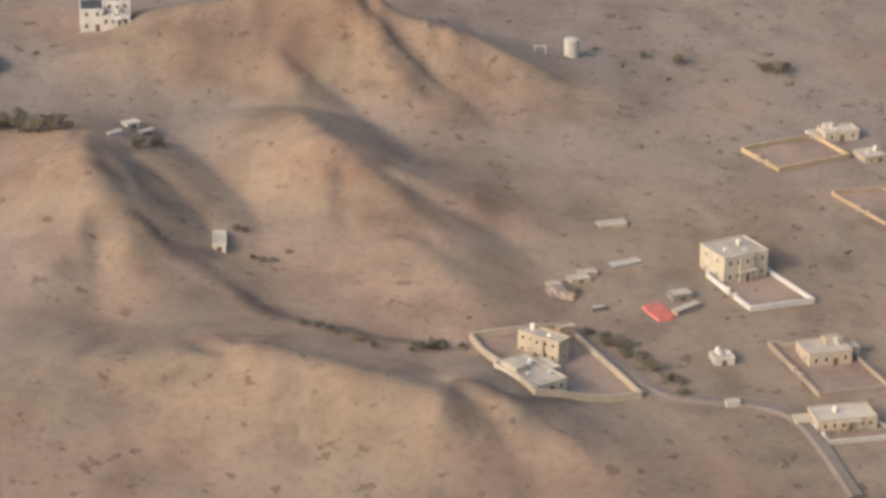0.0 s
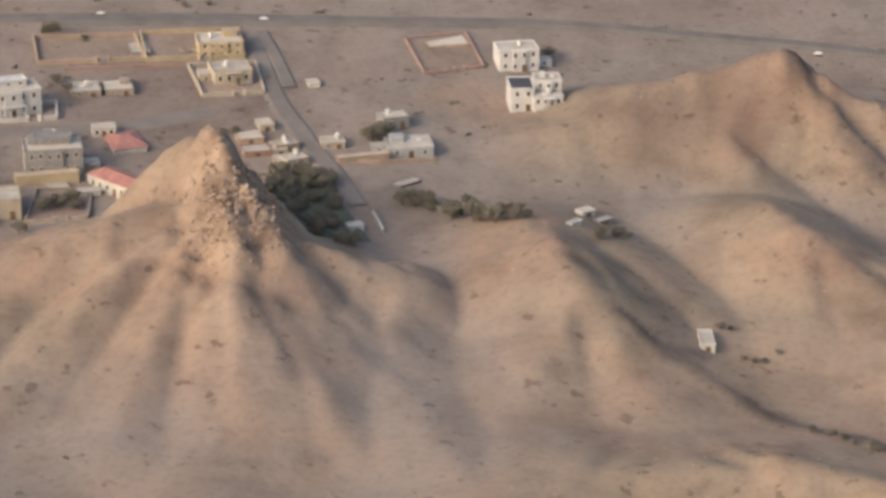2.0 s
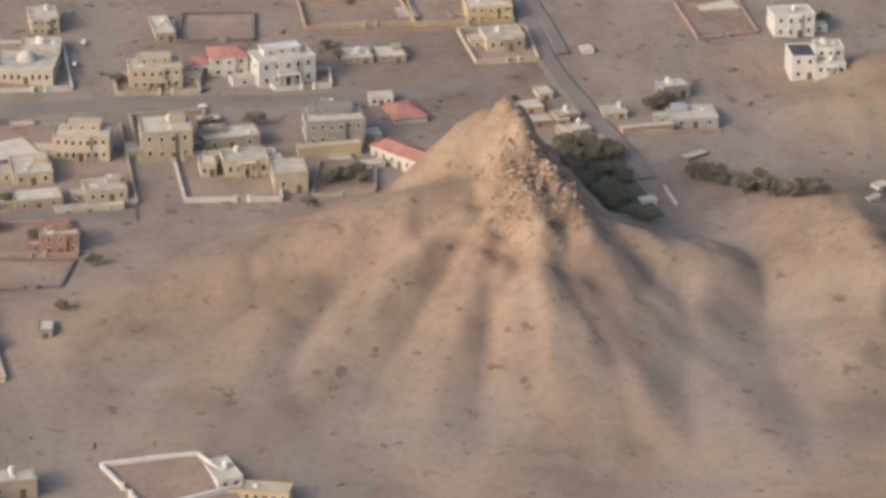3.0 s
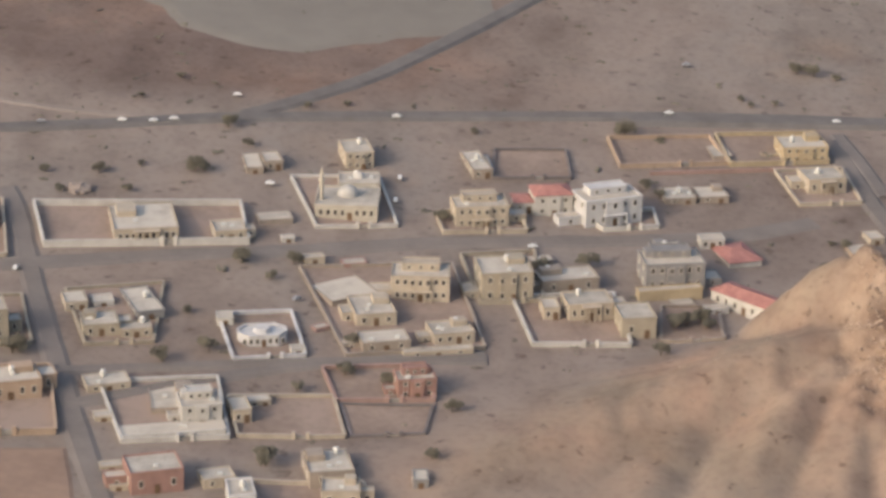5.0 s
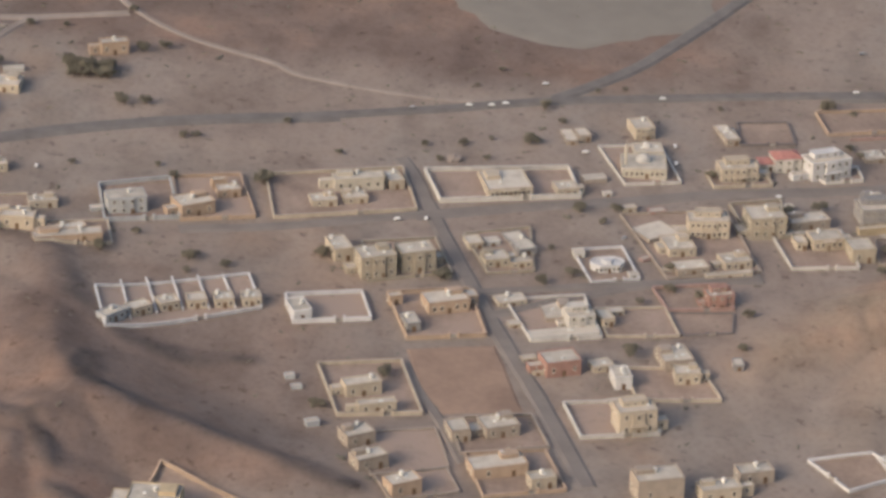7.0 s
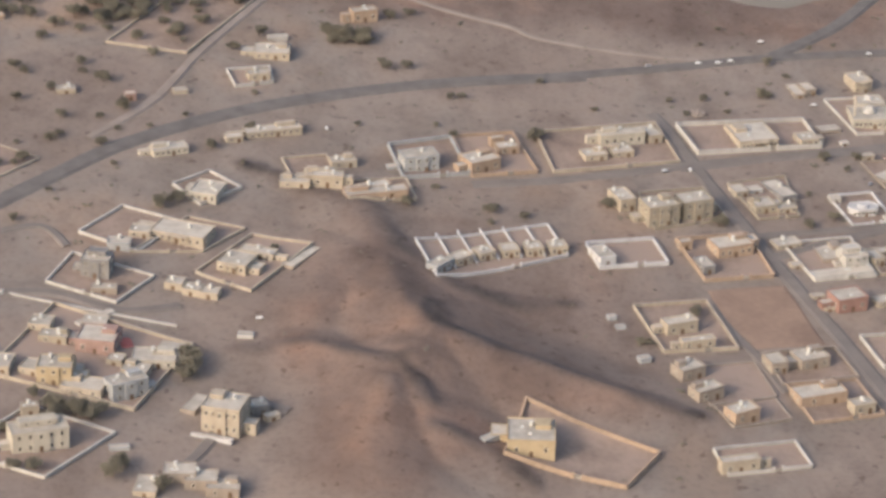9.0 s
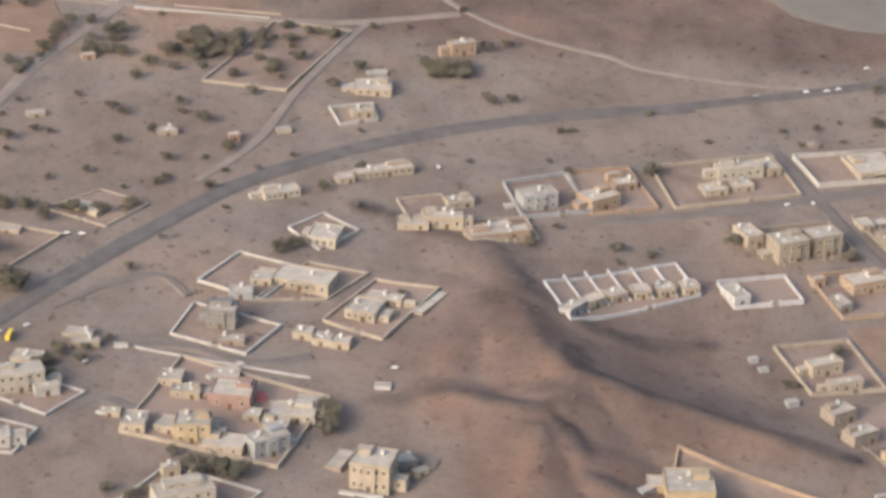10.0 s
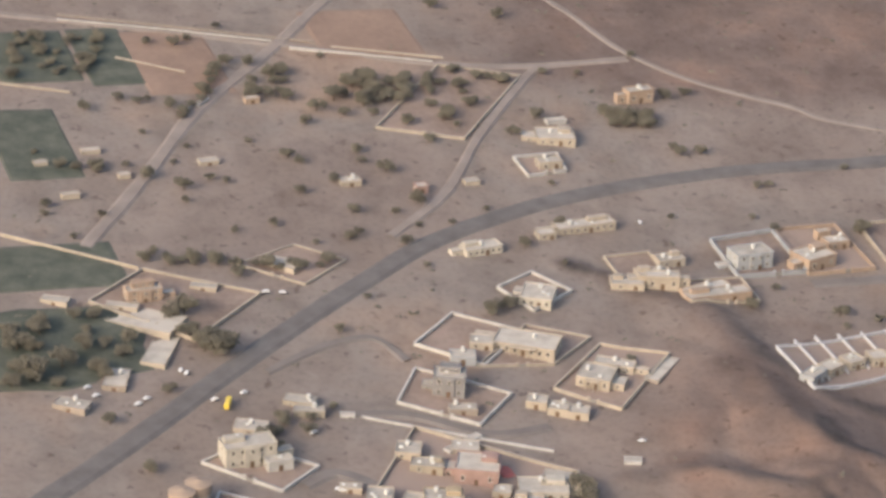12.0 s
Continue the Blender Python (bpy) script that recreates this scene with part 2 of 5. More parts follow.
def ground_material():
    m = bpy.data.materials.new("desert_ground")
    m.use_nodes = True
    nt = m.node_tree
    L = nt.links.new
    b = nt.nodes["Principled BSDF"]
    b.inputs["Roughness"].default_value = 0.95
    b.inputs["Specular IOR Level"].default_value = 0.15
    co = nt.nodes.new("ShaderNodeTexCoord")

    def tex(scale, detail, stretch=(1, 1, 1), rough=0.55):
        mp = nt.nodes.new("ShaderNodeMapping")
        mp.inputs["Scale"].default_value = stretch
        L(co.outputs["Object"], mp.inputs["Vector"])
        n = nt.nodes.new("ShaderNodeTexNoise")
        n.inputs["Scale"].default_value, n.inputs["Detail"].default_value, n.inputs["Roughness"].default_value = scale, detail, rough
        L(mp.outputs[0], n.inputs["Vector"])
        return n.outputs[0]

    def ramp(fac, stops):
        r = nt.nodes.new("ShaderNodeValToRGB")
        e = r.color_ramp.elements
        while len(e) < len(stops):
            e.new(0.5)
        for s, (p, c) in zip(e, stops):
            s.position, s.color = p, (*c, 1)
        L(fac, r.inputs[0])
        return r.outputs[0]

    def mix(fac, a, c, kind="MIX"):
        x = nt.nodes.new("ShaderNodeMix")
        x.data_type, x.blend_type = "RGBA", kind
        if isinstance(fac, float):
            x.inputs[0].default_value = fac
        else:
            L(fac, x.inputs[0])
        L(a, x.inputs[6])
        L(c, x.inputs[7])
        return x.outputs[2]

    def attr(name):
        a = nt.nodes.new("ShaderNodeAttribute")
        a.attribute_name = name
        return a.outputs["Fac"]

    big, mid, fine = tex(0.045, 5), tex(0.35, 8), tex(2.6, 6)
    plain = ramp(big, [(0.30, (0.165, 0.128, 0.108)), (0.48, (0.205, 0.164, 0.138)), (0.56, (0.192, 0.160, 0.138)), (0.70, (0.25, 0.18, 0.135))])
    hill = ramp(tex(0.11, 7, (1.6, 0.8, 1)), [(0.34, (0.168, 0.128, 0.098)), (0.47, (0.225, 0.168, 0.124)), (0.56, (0.255, 0.180, 0.130)), (0.66, (0.29, 0.215, 0.158))])
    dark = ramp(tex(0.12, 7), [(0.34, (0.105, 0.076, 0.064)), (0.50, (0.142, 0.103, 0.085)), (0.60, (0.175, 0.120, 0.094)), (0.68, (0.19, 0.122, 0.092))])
    clay = ramp(tex(0.16, 6, (1.3, 0.7, 1)), [(0.46, (0, 0, 0)), (0.60, (0.75, 0.75, 0.75))])
    grey = ramp(tex(0.07, 5), [(0.45, (0, 0, 0)), (0.58, (0.7, 0.7, 0.7))])
    rock = ramp(tex(0.55, 9), [(0.32, (0.14, 0.095, 0.07)), (0.5, (0.235, 0.168, 0.122)), (0.66, (0.33, 0.25, 0.188))])
    red = ramp(mid, [(0.3, (0.178, 0.115, 0.085)), (0.7, (0.25, 0.166, 0.122))])
    dun = ramp(mid, [(0.3, (0.155, 0.125, 0.095)), (0.7, (0.215, 0.172, 0.128))])
    hill = mix(grey, mix(clay, hill, red), dun)
    col = mix(attr("sandy"), plain, hill)
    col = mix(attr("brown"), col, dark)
    col = mix(attr("crag"), col, rock)
    # lee shade put into the ground colour along the crests, with dark rock
    col = mix(attr("rock_shade"), col, ramp(mid, [(0.35, (0.062, 0.052, 0.048)), (0.65, (0.115, 0.088, 0.076))]))
    col = mix(0.5, col, ramp(mid, [(0.34, (0.70, 0.68, 0.67)), (0.5, (1, 1, 1)), (0.66, (1.0, 0.97, 0.94))]), "MULTIPLY")
    col = mix(0.35, col, ramp(fine, [(0.36, (0.68, 0.66, 0.64)), (0.52, (1, 1, 1))]), "MULTIPLY")
    spot = ramp(tex(1.1, 3), [(0.30, (0.55, 0.53, 0.51)), (0.37, (1, 1, 1))])
    col = mix(0.8, col, spot, "MULTIPLY")
    streak = ramp(tex(0.30, 6, (0.8, 0.35, 1)), [(0.40, (0.72, 0.69, 0.67)), (0.54, (1, 1, 1)), (0.64, (1.0, 0.98, 0.96))])
    col = mix(0.5, col, streak, "MULTIPLY")
    L(col, b.inputs["Base Color"])
    bp = nt.nodes.new("ShaderNodeBump")
    bp.inputs["Strength"].default_value, bp.inputs["Distance"].default_value = 0.3, 0.2
    L(mid, bp.inputs["Height"])
    bp2 = nt.nodes.new("ShaderNodeBump")
    bp2.inputs["Strength"].default_value, bp2.inputs["Distance"].default_value = 0.25, 0.05
    L(fine, bp2.inputs["Height"])
    L(bp.outputs[0], bp2.inputs["Normal"])
    L(bp2.outputs[0], b.inputs["Normal"])
    return m


GRID = []


def top(x, y):
    """The height of the ground sheet itself, between its grid points."""
    xs, ys, Z = GRID
    i, j = np.clip(np.searchsorted(xs, x) - 1, 0, len(xs) - 2), np.clip(np.searchsorted(ys, y) - 1, 0, len(ys) - 2)
    a, b = (x - xs[i]) / (xs[i + 1] - xs[i]), (y - ys[j]) / (ys[j + 1] - ys[j])
    return (Z[j, i] * (1 - a) + Z[j, i + 1] * a) * (1 - b) + (Z[j + 1, i] * (1 - a) + Z[j + 1, i + 1] * a) * b


def at(x, y):
    return float(top(np.array([float(x)]), np.array([float(y)]))[0])


def build_ground():
    xs, ys = spread(-100, 105, 0.32, 1600), spread(-42, 72, 0.32, 1600)
    X, Y = np.meshgrid(xs, ys)
    Z = land(X.ravel(), Y.ravel())
    GRID.extend((xs, ys, Z.reshape(X.shape)))
    me = bpy.data.meshes.new("ground")
    nx, ny = len(xs), len(ys)
    k = (np.arange(nx - 1)[None] + nx * np.arange(ny - 1)[:, None]).ravel()
    faces = np.stack([k, k + 1, k + 1 + nx, k + nx], 1)
    me.vertices.add(nx * ny)
    me.vertices.foreach_set("co", np.stack([X.ravel(), Y.ravel(), Z], 1).ravel())
    me.loops.add(faces.size)
    me.loops.foreach_set("vertex_index", faces.ravel())
    me.polygons.add(len(faces))
    me.polygons.foreach_set("loop_start", np.arange(0, faces.size, 4))
    me.polygons.foreach_set("use_smooth", np.ones(len(faces), dtype=bool))
    me.update()
    x, y = X.ravel(), Y.ravel()
    blur = fbm(x * 0.12, y * 0.12, 4) * 6
    h = ridge_z(x, y)
    sandy = np.clip((h - 0.15) / 0.9, 0, 1)
    east = np.clip((x + blur - 38) / 8, 0, 1) * np.clip((26 - y + blur) / 8, 0, 1)
    sandy = np.maximum(sandy, 0.75 * east) * (1 - 0.85 * np.clip(1.3 - np.hypot((x - 38) / 8, (y - 2) / 12) + blur * 0.06, 0, 1))
    sandy = sandy * (1 - 0.8 * np.clip(1.25 - np.hypot((x - 25) / 15, (y + 5) / 8) + blur * 0.07, 0, 1))
    west = np.clip((2 - x + blur) / 4, 0, 1)
    brown = np.clip(h / 0.8, 0, 1) * west
    brown = np.maximum(brown, 0.9 * np.clip(1.2 - np.hypot((x + 29) / 17, (y + 7) / 18) + blur * 0.07, 0, 1))
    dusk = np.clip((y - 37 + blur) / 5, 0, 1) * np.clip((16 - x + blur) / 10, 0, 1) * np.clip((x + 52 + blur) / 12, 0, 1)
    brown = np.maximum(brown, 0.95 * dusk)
    far_ridge = np.clip(1 - np.hypot((x - 51) / 7, (y - 31) / 4.5) + blur * 0.08, 0, 1)
    brown = np.maximum(brown, 0.8 * far_ridge)
    crag = np.clip(1.5 - 1.5 * np.hypot((x - 29.8) / 4.4, (y - 12.8) / 6.0) + blur * 0.1, 0, 1)
    for name, v in (("sandy", sandy * (1 - west)), ("brown", brown), ("crag", crag), ("rock_shade", 0.85 * rock_shade_near(x, y))):
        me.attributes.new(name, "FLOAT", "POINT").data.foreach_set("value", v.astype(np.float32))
    me.materials.append(ground_material())
    tagged(new("ground", me), "dusty brown desert ground with bare hills", "ground", kind="structure")


build_ground()


# ---- mesh helpers ----
def part(name, bm, material, parent=None, label="", smooth=False):
    me = bpy.data.meshes.new(name)
    bm.to_mesh(me)
    bm.free()
    me.materials.append(material)
    if smooth:
        for p in me.polygons:
            p.use_smooth = True
    ob = new(name, me)
    ob.parent = parent
    if label:
        ob["label"] = label
    return ob


def share(name, me, parent, m):
    ob = new(name, me)
    ob.parent, ob.matrix_local = parent, m
    return ob


def add_box(bm, x0, x1, y0, y1, z0, z1, bevel=0.0):
    v = [bm.verts.new(p) for p in ((x0, y0, z0), (x1, y0, z0), (x1, y1, z0), (x0, y1, z0), (x0, y0, z1), (x1, y0, z1), (x1, y1, z1), (x0, y1, z1))]
    fs = [bm.faces.new([v[i] for i in f]) for f in ((3, 2, 1, 0), (4, 5, 6, 7), (0, 1, 5, 4), (1, 2, 6, 5), (2, 3, 7, 6), (3, 0, 4, 7))]
    if bevel:
        bmesh.ops.bevel(bm, geom=list({e for f in fs for e in f.edges}), offset=bevel, segments=1, affect="EDGES")


def add_tube(bm, x, y, z0, z1, r0, r1, n=14, cap=True):
    lo = [bm.verts.new((x + r0 * math.cos(6.2832 * i / n), y + r0 * math.sin(6.2832 * i / n), z0)) for i in range(n)]
    hi = [bm.verts.new((x + r1 * math.cos(6.2832 * i / n), y + r1 * math.sin(6.2832 * i / n), z1)) for i in range(n)]
    for i in range(n):
        bm.faces.new((lo[i], lo[(i + 1) % n], hi[(i + 1) % n], hi[i]))
    if cap:
        bm.faces.new(hi)
        bm.faces.new(lo[::-1])


def mesh_of(name, build, material):
    bm = bmesh.new()
    build(bm)
    me = bpy.data.meshes.new(name)
    bm.to_mesh(me)
    bm.free()
    me.materials.append(material)
    return me


# ---- draped sheets: roads, yards, fields ----
def drape_strip(name, pts, width, material, lift, label, category, wobble=0.12):
    """A strip along a smooth line, laid on the land."""
    p = [Vector(q) for q in pts]
    line = []
    for i in range(len(p) - 1):
        a, b, c, d = p[max(i - 1, 0)], p[i], p[i + 1], p[min(i + 2, len(p) - 1)]
        n = max(2, int((c - b).length / 0.5))
        for k in range(n):
            t = k / n
            line.append(0.5 * (2 * b + (c - a) * t + (2 * a - 5 * b + 4 * c - d) * t * t + (3 * b - a - 3 * c + d) * t ** 3))
    line.append(p[-1])
    L = np.array([(q.x, q.y) for q in line])
    t = np.gradient(L, axis=0)
    t /= np.linalg.norm(t, axis=1)[:, None] + 1e-9
    nrm = np.stack([-t[:, 1], t[:, 0]], 1)
    m = 5
    off = np.linspace(-0.5, 0.5, m)
    wide = width * (1 + wobble * 2 * fbm(L[:, 0] * 0.5, L[:, 1] * 0.5, 3))
    P = L[:, None] + nrm[:, None] * off[None, :, None] * wide[:, None, None]
    Z = top(P[..., 0].ravel(), P[..., 1].ravel()).reshape(P.shape[:2]) + lift
    Z[:, 0] -= lift * 1.6
    Z[:, -1] -= lift * 1.6
    verts = np.concatenate([P, Z[..., None]], 2).reshape(-1, 3)
    faces = [(i * m + j, i * m + j + 1, (i + 1) * m + j + 1, (i + 1) * m + j) for i in range(len(L) - 1) for j in range(m - 1)]
    me = bpy.data.meshes.new(name)
    me.from_pydata(verts.tolist(), [], [f[::-1] for f in faces])
    me.materials.append(material)
    return tagged(new(name, me), label, category, kind="structure")


ROADS = [0]


def road(pts, width, kind):
    ROADS[0] += 1
    lift = 0.05 + 0.004 * ROADS[0]
    if kind == "asphalt":
        drape_strip("road", pts, width, ASPHALT, lift + 0.06, "dark asphalt road with dusty edges", "road", 0.05)
    elif kind == "street":
        drape_strip("road", pts, width, STREET, lift, "grey dusty street between walled plots", "road", 0.2)
    else:
        drape_strip("track", pts, width, TRACK, lift, "pale gravel track across the plain", "track", 0.3)


def field(name, cx, cy, rx, ry, turn, material, label, category, lift=0.03, kind="structure", square=0.55):
    """A rounded patch of other soil, laid on the land."""
    n, r = 48, 10
    a = np.linspace(0, 2 * math.pi, n, endpoint=False)
    verts, faces = [], []
    c, s = math.cos(radians(turn)), math.sin(radians(turn))
    edge = 1 + 0.5 * fbm(3 + 2 * np.cos(a) + cx, 3 + 2 * np.sin(a) + cy, 4)
    sq = 1 / np.maximum(np.abs(np.cos(a)), np.abs(np.sin(a)))
    shape = (1 + (edge - 1) * (1.1 - square)) * (square * sq + 1 - square)
    for k in range(r + 1):
        u, v = rx * shape * np.cos(a) * k / r, ry * shape * np.sin(a) * k / r
        x, y = cx + c * u - s * v, cy + s * u + c * v
        z = top(x, y) + (lift if k < r else -0.03)
        verts += np.stack([x, y, z], 1).tolist()
    for k in range(r):
        for i in range(n):
            j = (i + 1) % n
            faces.append((k * n + i, (k + 1) * n + i, (k + 1) * n + j, k * n + j))
    me = bpy.data.meshes.new(name)
    me.from_pydata(verts, [], faces)
    me.materials.append(material)
    tagged(new(name, me), label, category, kind=kind)


# ---- walls ----
def wall_run(name, a, b, h, material, parent, thick=0.09):
    """One straight run of wall that steps with the land, with a coping."""
    d = Vector(b) - Vector(a)
    n = max(1, int(d.length / 1.1))
    t = d.normalized()
    q = Vector((-t.y, t.x)) * thick / 2
    bm = bmesh.new()
    pts = [Vector(a) + d * (i / n) for i in range(n + 1)]
    zs = [at(p.x, p.y) for p in pts]
    rows = []
    for p, z in zip(pts, zs):
        rows.append([bm.verts.new((p.x + q.x * s, p.y + q.y * s, z + e)) for s, e in ((1, -0.3), (1, h - 0.04), (1.5, h - 0.04), (1.5, h), (-1.5, h), (-1.5, h - 0.04), (-1, h - 0.04), (-1, -0.3))])
    for r0, r1 in zip(rows, rows[1:]):
        for i in range(8):
            j = (i + 1) % 8
            bm.faces.new((r0[i], r1[i], r1[j], r0[j]))
    bm.faces.new(rows[0])
    bm.faces.new(rows[-1][::-1])
    return part(name, bm, material, parent)


WORDS = {"white": "white", "bright": "bright white", "ivory": "ivory", "cream": "cream", "sand": "sand-coloured", "tan": "tan", "peach": "peach", "pink": "pinkish",
         "terracotta": "terracotta", "yellow": "yellow", "grey": "grey", "pale": "pale grey", "dark": "dark earthen"}


def compound(corners, h, paint):
    """A plot: four runs of wall, gate posts and a gate in the front run, and bare earth inside."""
    root = new("compound_wall")
    c = [Vector(p) for p in corners]
    for i in range(4):
        a, b = c[i], c[(i + 1) % 4]
        if i == 0 and (b - a).length > 2.0:
            g = 0.62
            k = min(0.42, 0.45 / (b - a).length)
            m0, m1 = a.lerp(b, g - k), a.lerp(b, g + k * 0.4)
            wall_run("wall_panel", a, m0, h, PAINT[paint], root)
            wall_run("wall_panel", m1, b, h, PAINT[paint], root)
            wall_run("gate", m0, m1, h * 0.9, GATE, root, 0.03)
            for m in (m0, m1):
                bm = bmesh.new()
                z = at(m.x, m.y)
                add_box(bm, m.x - 0.09, m.x + 0.09, m.y - 0.09, m.y + 0.09, z - 0.2, z + h + 0.1, 0.015)
                part("gate_post", bm, PAINT[paint], root)
        else:
            wall_run("wall_panel", a, b, h, PAINT[paint], root)
    tagged(root, f"{WORDS[paint]} plastered wall round an earthen yard", "wall", "walled plots")
    mid = sum(c, Vector((0, 0))) / 4
    u = ((c[1] + c[2]) - (c[0] + c[3])) / 4
    v = ((c[2] + c[3]) - (c[0] + c[1])) / 4
    n = 8
    verts, faces = [], []
    for j in range(n + 1):
        for i in range(n + 1):
            p = c[0].lerp(c[1], i / n).lerp(c[3].lerp(c[2], i / n), j / n)
            verts.append((p.x, p.y, at(p.x, p.y) + 0.045))
    for j in range(n):
        for i in range(n):
            k = j * (n + 1) + i
            faces.append((k, k + 1, k + n + 2, k + n + 1))
    me = bpy.data.meshes.new("yard")
    me.from_pydata(verts, [], faces)
    me.materials.append(YARD)
    tagged(new("yard", me), "bare brown earth yard inside a walled plot", "yard", kind="structure")


def free_wall(pts, h, paint):
    root = new("boundary_wall")
    for a, b in zip(pts, pts[1:]):
        wall_run("wall_panel", a, b, h, PAINT[paint], root)
    tagged(root, f"long {WORDS[paint]} plastered boundary wall", "wall")


# ---- houses ----
def add_ring(bm, rects):
    """A hollow frame: each rect is four points; the skin joins one to the next, and the last to the first."""
    loops = [[bm.verts.new(p) for p in r] for r in rects]
    for a, b in zip(loops, loops[1:] + loops[:1]):
        for i in range(4):
            j = (i + 1) % 4
            bm.faces.new((a[i], a[j], b[j], b[i]))


def window_frame(bm):
    box = lambda x, z, y: [(-x, y, 0.5 - z), (x, y, 0.5 - z), (x, y, 0.5 + z), (-x, y, 0.5 + z)]
    add_ring(bm, [box(0.5, 0.5, 0.15), box(0.5, 0.5, -0.25), box(0.41, 0.43, -0.25), box(0.41, 0.43, 0.15)])


WIN_FRAME = mesh_of("window", window_frame, FRAME)
WIN_PANE = mesh_of("pane", lambda bm: add_box(bm, -0.44, 0.44, -0.08, 0.02, 0.05, 0.95), GLASS)
DOOR_LEAF = mesh_of("door", lambda bm: add_box(bm, -0.5, 0.5, -0.2, 0.1, 0, 1), DOOR)


def add_lathe(bm, prof, n=12):
    rows = [[bm.verts.new((r * math.cos(6.2832 * i / n), r * math.sin(6.2832 * i / n), z)) for i in range(n)] for r, z in prof]
    for a, b in zip(rows, rows[1:]):
        for i in range(n):
            bm.faces.new((a[i], a[(i + 1) % n], b[(i + 1) % n], b[i]))
    bm.faces.new(rows[-1])


TANK_MESH = mesh_of("water_tank", lambda bm: add_lathe(bm, [(0.08, 0), (0.08, 0.05), (0.13, 0.06), (0.13, 0.26), (0.10, 0.31), (0.04, 0.33)]), TANK)
AC_MESH = mesh_of("roof_box", lambda bm: add_box(bm, -0.1, 0.1, -0.07, 0.07, 0, 0.12, 0.01), TANK)


def opening(root, x, y, z, turn, w, h):
    m = Matrix.Translation((x, y, z)) @ Matrix.Rotation(turn, 4, "Z") @ Matrix.Diagonal((w, 0.09, h, 1))
    f = share("window", WIN_FRAME, root, m)
    share("pane", WIN_PANE, f, Matrix())


def ring(bm, w, d, t, z0, z1):
    box = lambda e, z: [(-w / 2 + e, -d / 2 + e, z), (w / 2 - e, -d / 2 + e, z), (w / 2 - e, d / 2 - e, z), (-w / 2 + e, d / 2 - e, z)]
    add_ring(bm, [box(0, z0), box(0, z1), box(t, z1), box(t, z0)])


def house(cx, cy, turn, w, d, h, paint, floors, wins, extra):
    rng = random.Random(int(cx * 971) ^ int(cy * 577))
    a = radians(turn)
    fx, fy = cx + math.sin(a) * d / 2, cy - math.cos(a) * d / 2
    root = new("house" if wins > 1 else "outbuilding")
    root.matrix_world = Matrix.Translation((cx, cy, at(fx, fy))) @ Matrix.Rotation(a, 4, "Z")
    wall = PAINT[paint]
    lip = min(0.1, 0.12 * h + 0.02)
    bm = bmesh.new()
    if extra == "octagon":
        k = 0.3
        pts = [(-w / 2, -d * k / 2), (-w / 2 + w * 0.2, -d / 2), (w / 2 - w * 0.2, -d / 2), (w / 2, -d * k / 2), (w / 2, d * k / 2), (w * 0.3, d / 2), (-w * 0.3, d / 2), (-w / 2, d * k / 2)]
        lo, hi = [bm.verts.new((x, y, -0.4)) for x, y in pts], [bm.verts.new((x, y, h - lip)) for x, y in pts]
        for i in range(8):
            bm.faces.new((lo[i], lo[(i + 1) % 8], hi[(i + 1) % 8], hi[i]))
        bm.faces.new(hi)
        part("body", bm, wall, root)
        bm = bmesh.new()
        for s0, s1, z0, z1 in ((1.03, 0.94, h - lip - 0.02, h),):
            o0, o1 = [bm.verts.new((x * s0, y * s0, z0)) for x, y in pts], [bm.verts.new((x * s0, y * s0, z1)) for x, y in pts]
            i1, i0 = [bm.verts.new((x * s1, y * s1, z1)) for x, y in pts], [bm.verts.new((x * s1, y * s1, z0)) for x, y in pts]
            for q0, q1 in ((o0, o1), (o1, i1), (i1, i0)):
                for i in range(8):
                    bm.faces.new((q0[i], q0[(i + 1) % 8], q1[(i + 1) % 8], q1[i]))
        part("parapet", bm, wall, root)
        bm = bmesh.new()
        add_tube(bm, 0, 0, h - lip, h + 0.12, w * 0.2, w * 0.16, 10)
        part("roof_lantern", bm, wall, root)
    else:
        add_box(bm, -w / 2, w / 2, -d / 2, d / 2, -0.45, h - lip, 0.012)
        if floors > 1 and w > 1.4:
            bay_bm = bmesh.new()
            add_box(bay_bm, -w * 0.16, w * 0.16, -d / 2 - 0.12, -d / 2 + 0.003, -0.45, h * 0.92, 0.01)
            part("bay", bay_bm, wall, root)
        part("body", bm, wall, root)
        bm = bmesh.new()
        ring(bm, w + 0.03, d + 0.03, 0.06, h - lip - 0.01, h)
        part("parapet", bm, wall, root)
        if extra == "redroof":
            bm = bmesh.new()
            e, t = 0.08, min(w, d) * 0.35
            v = [bm.verts.new(p) for p in ((-w / 2 - e, -d / 2 - e, h), (w / 2 + e, -d / 2 - e, h), (w / 2 + e, d / 2 + e, h), (-w / 2 - e, d / 2 + e, h))]
            r = [bm.verts.new((s * max(w - 2 * t, 0.1) / 2, 0, h + 0.28 * min(w, d) * 0.6)) for s in (-1, 1)]
            for f in ((v[0], v[1], r[1], r[0]), (v[1], v[2], r[1]), (v[2], v[3], r[0], r[1]), (v[3], v[0], r[0]), (v[3], v[2], v[1], v[0])):
                bm.faces.new(f)
            part("roof", bm, ROOF_RED, root, "red tiled hipped roof")
        else:
            bm = bmesh.new()
            add_box(bm, -w / 2 + 0.05, w / 2 - 0.05, -d / 2 + 0.05, d / 2 - 0.05, h - lip, h - lip + 0.03)
            part("roof", bm, ROOF_BLACK if extra == "blackroof" else ROOF, root)
    # openings
    sh = h / floors
    ww = min(0.2, w / (wins * 1.9 + 0.01)) if wins else 0
    side = max(1, int(d / 0.8))
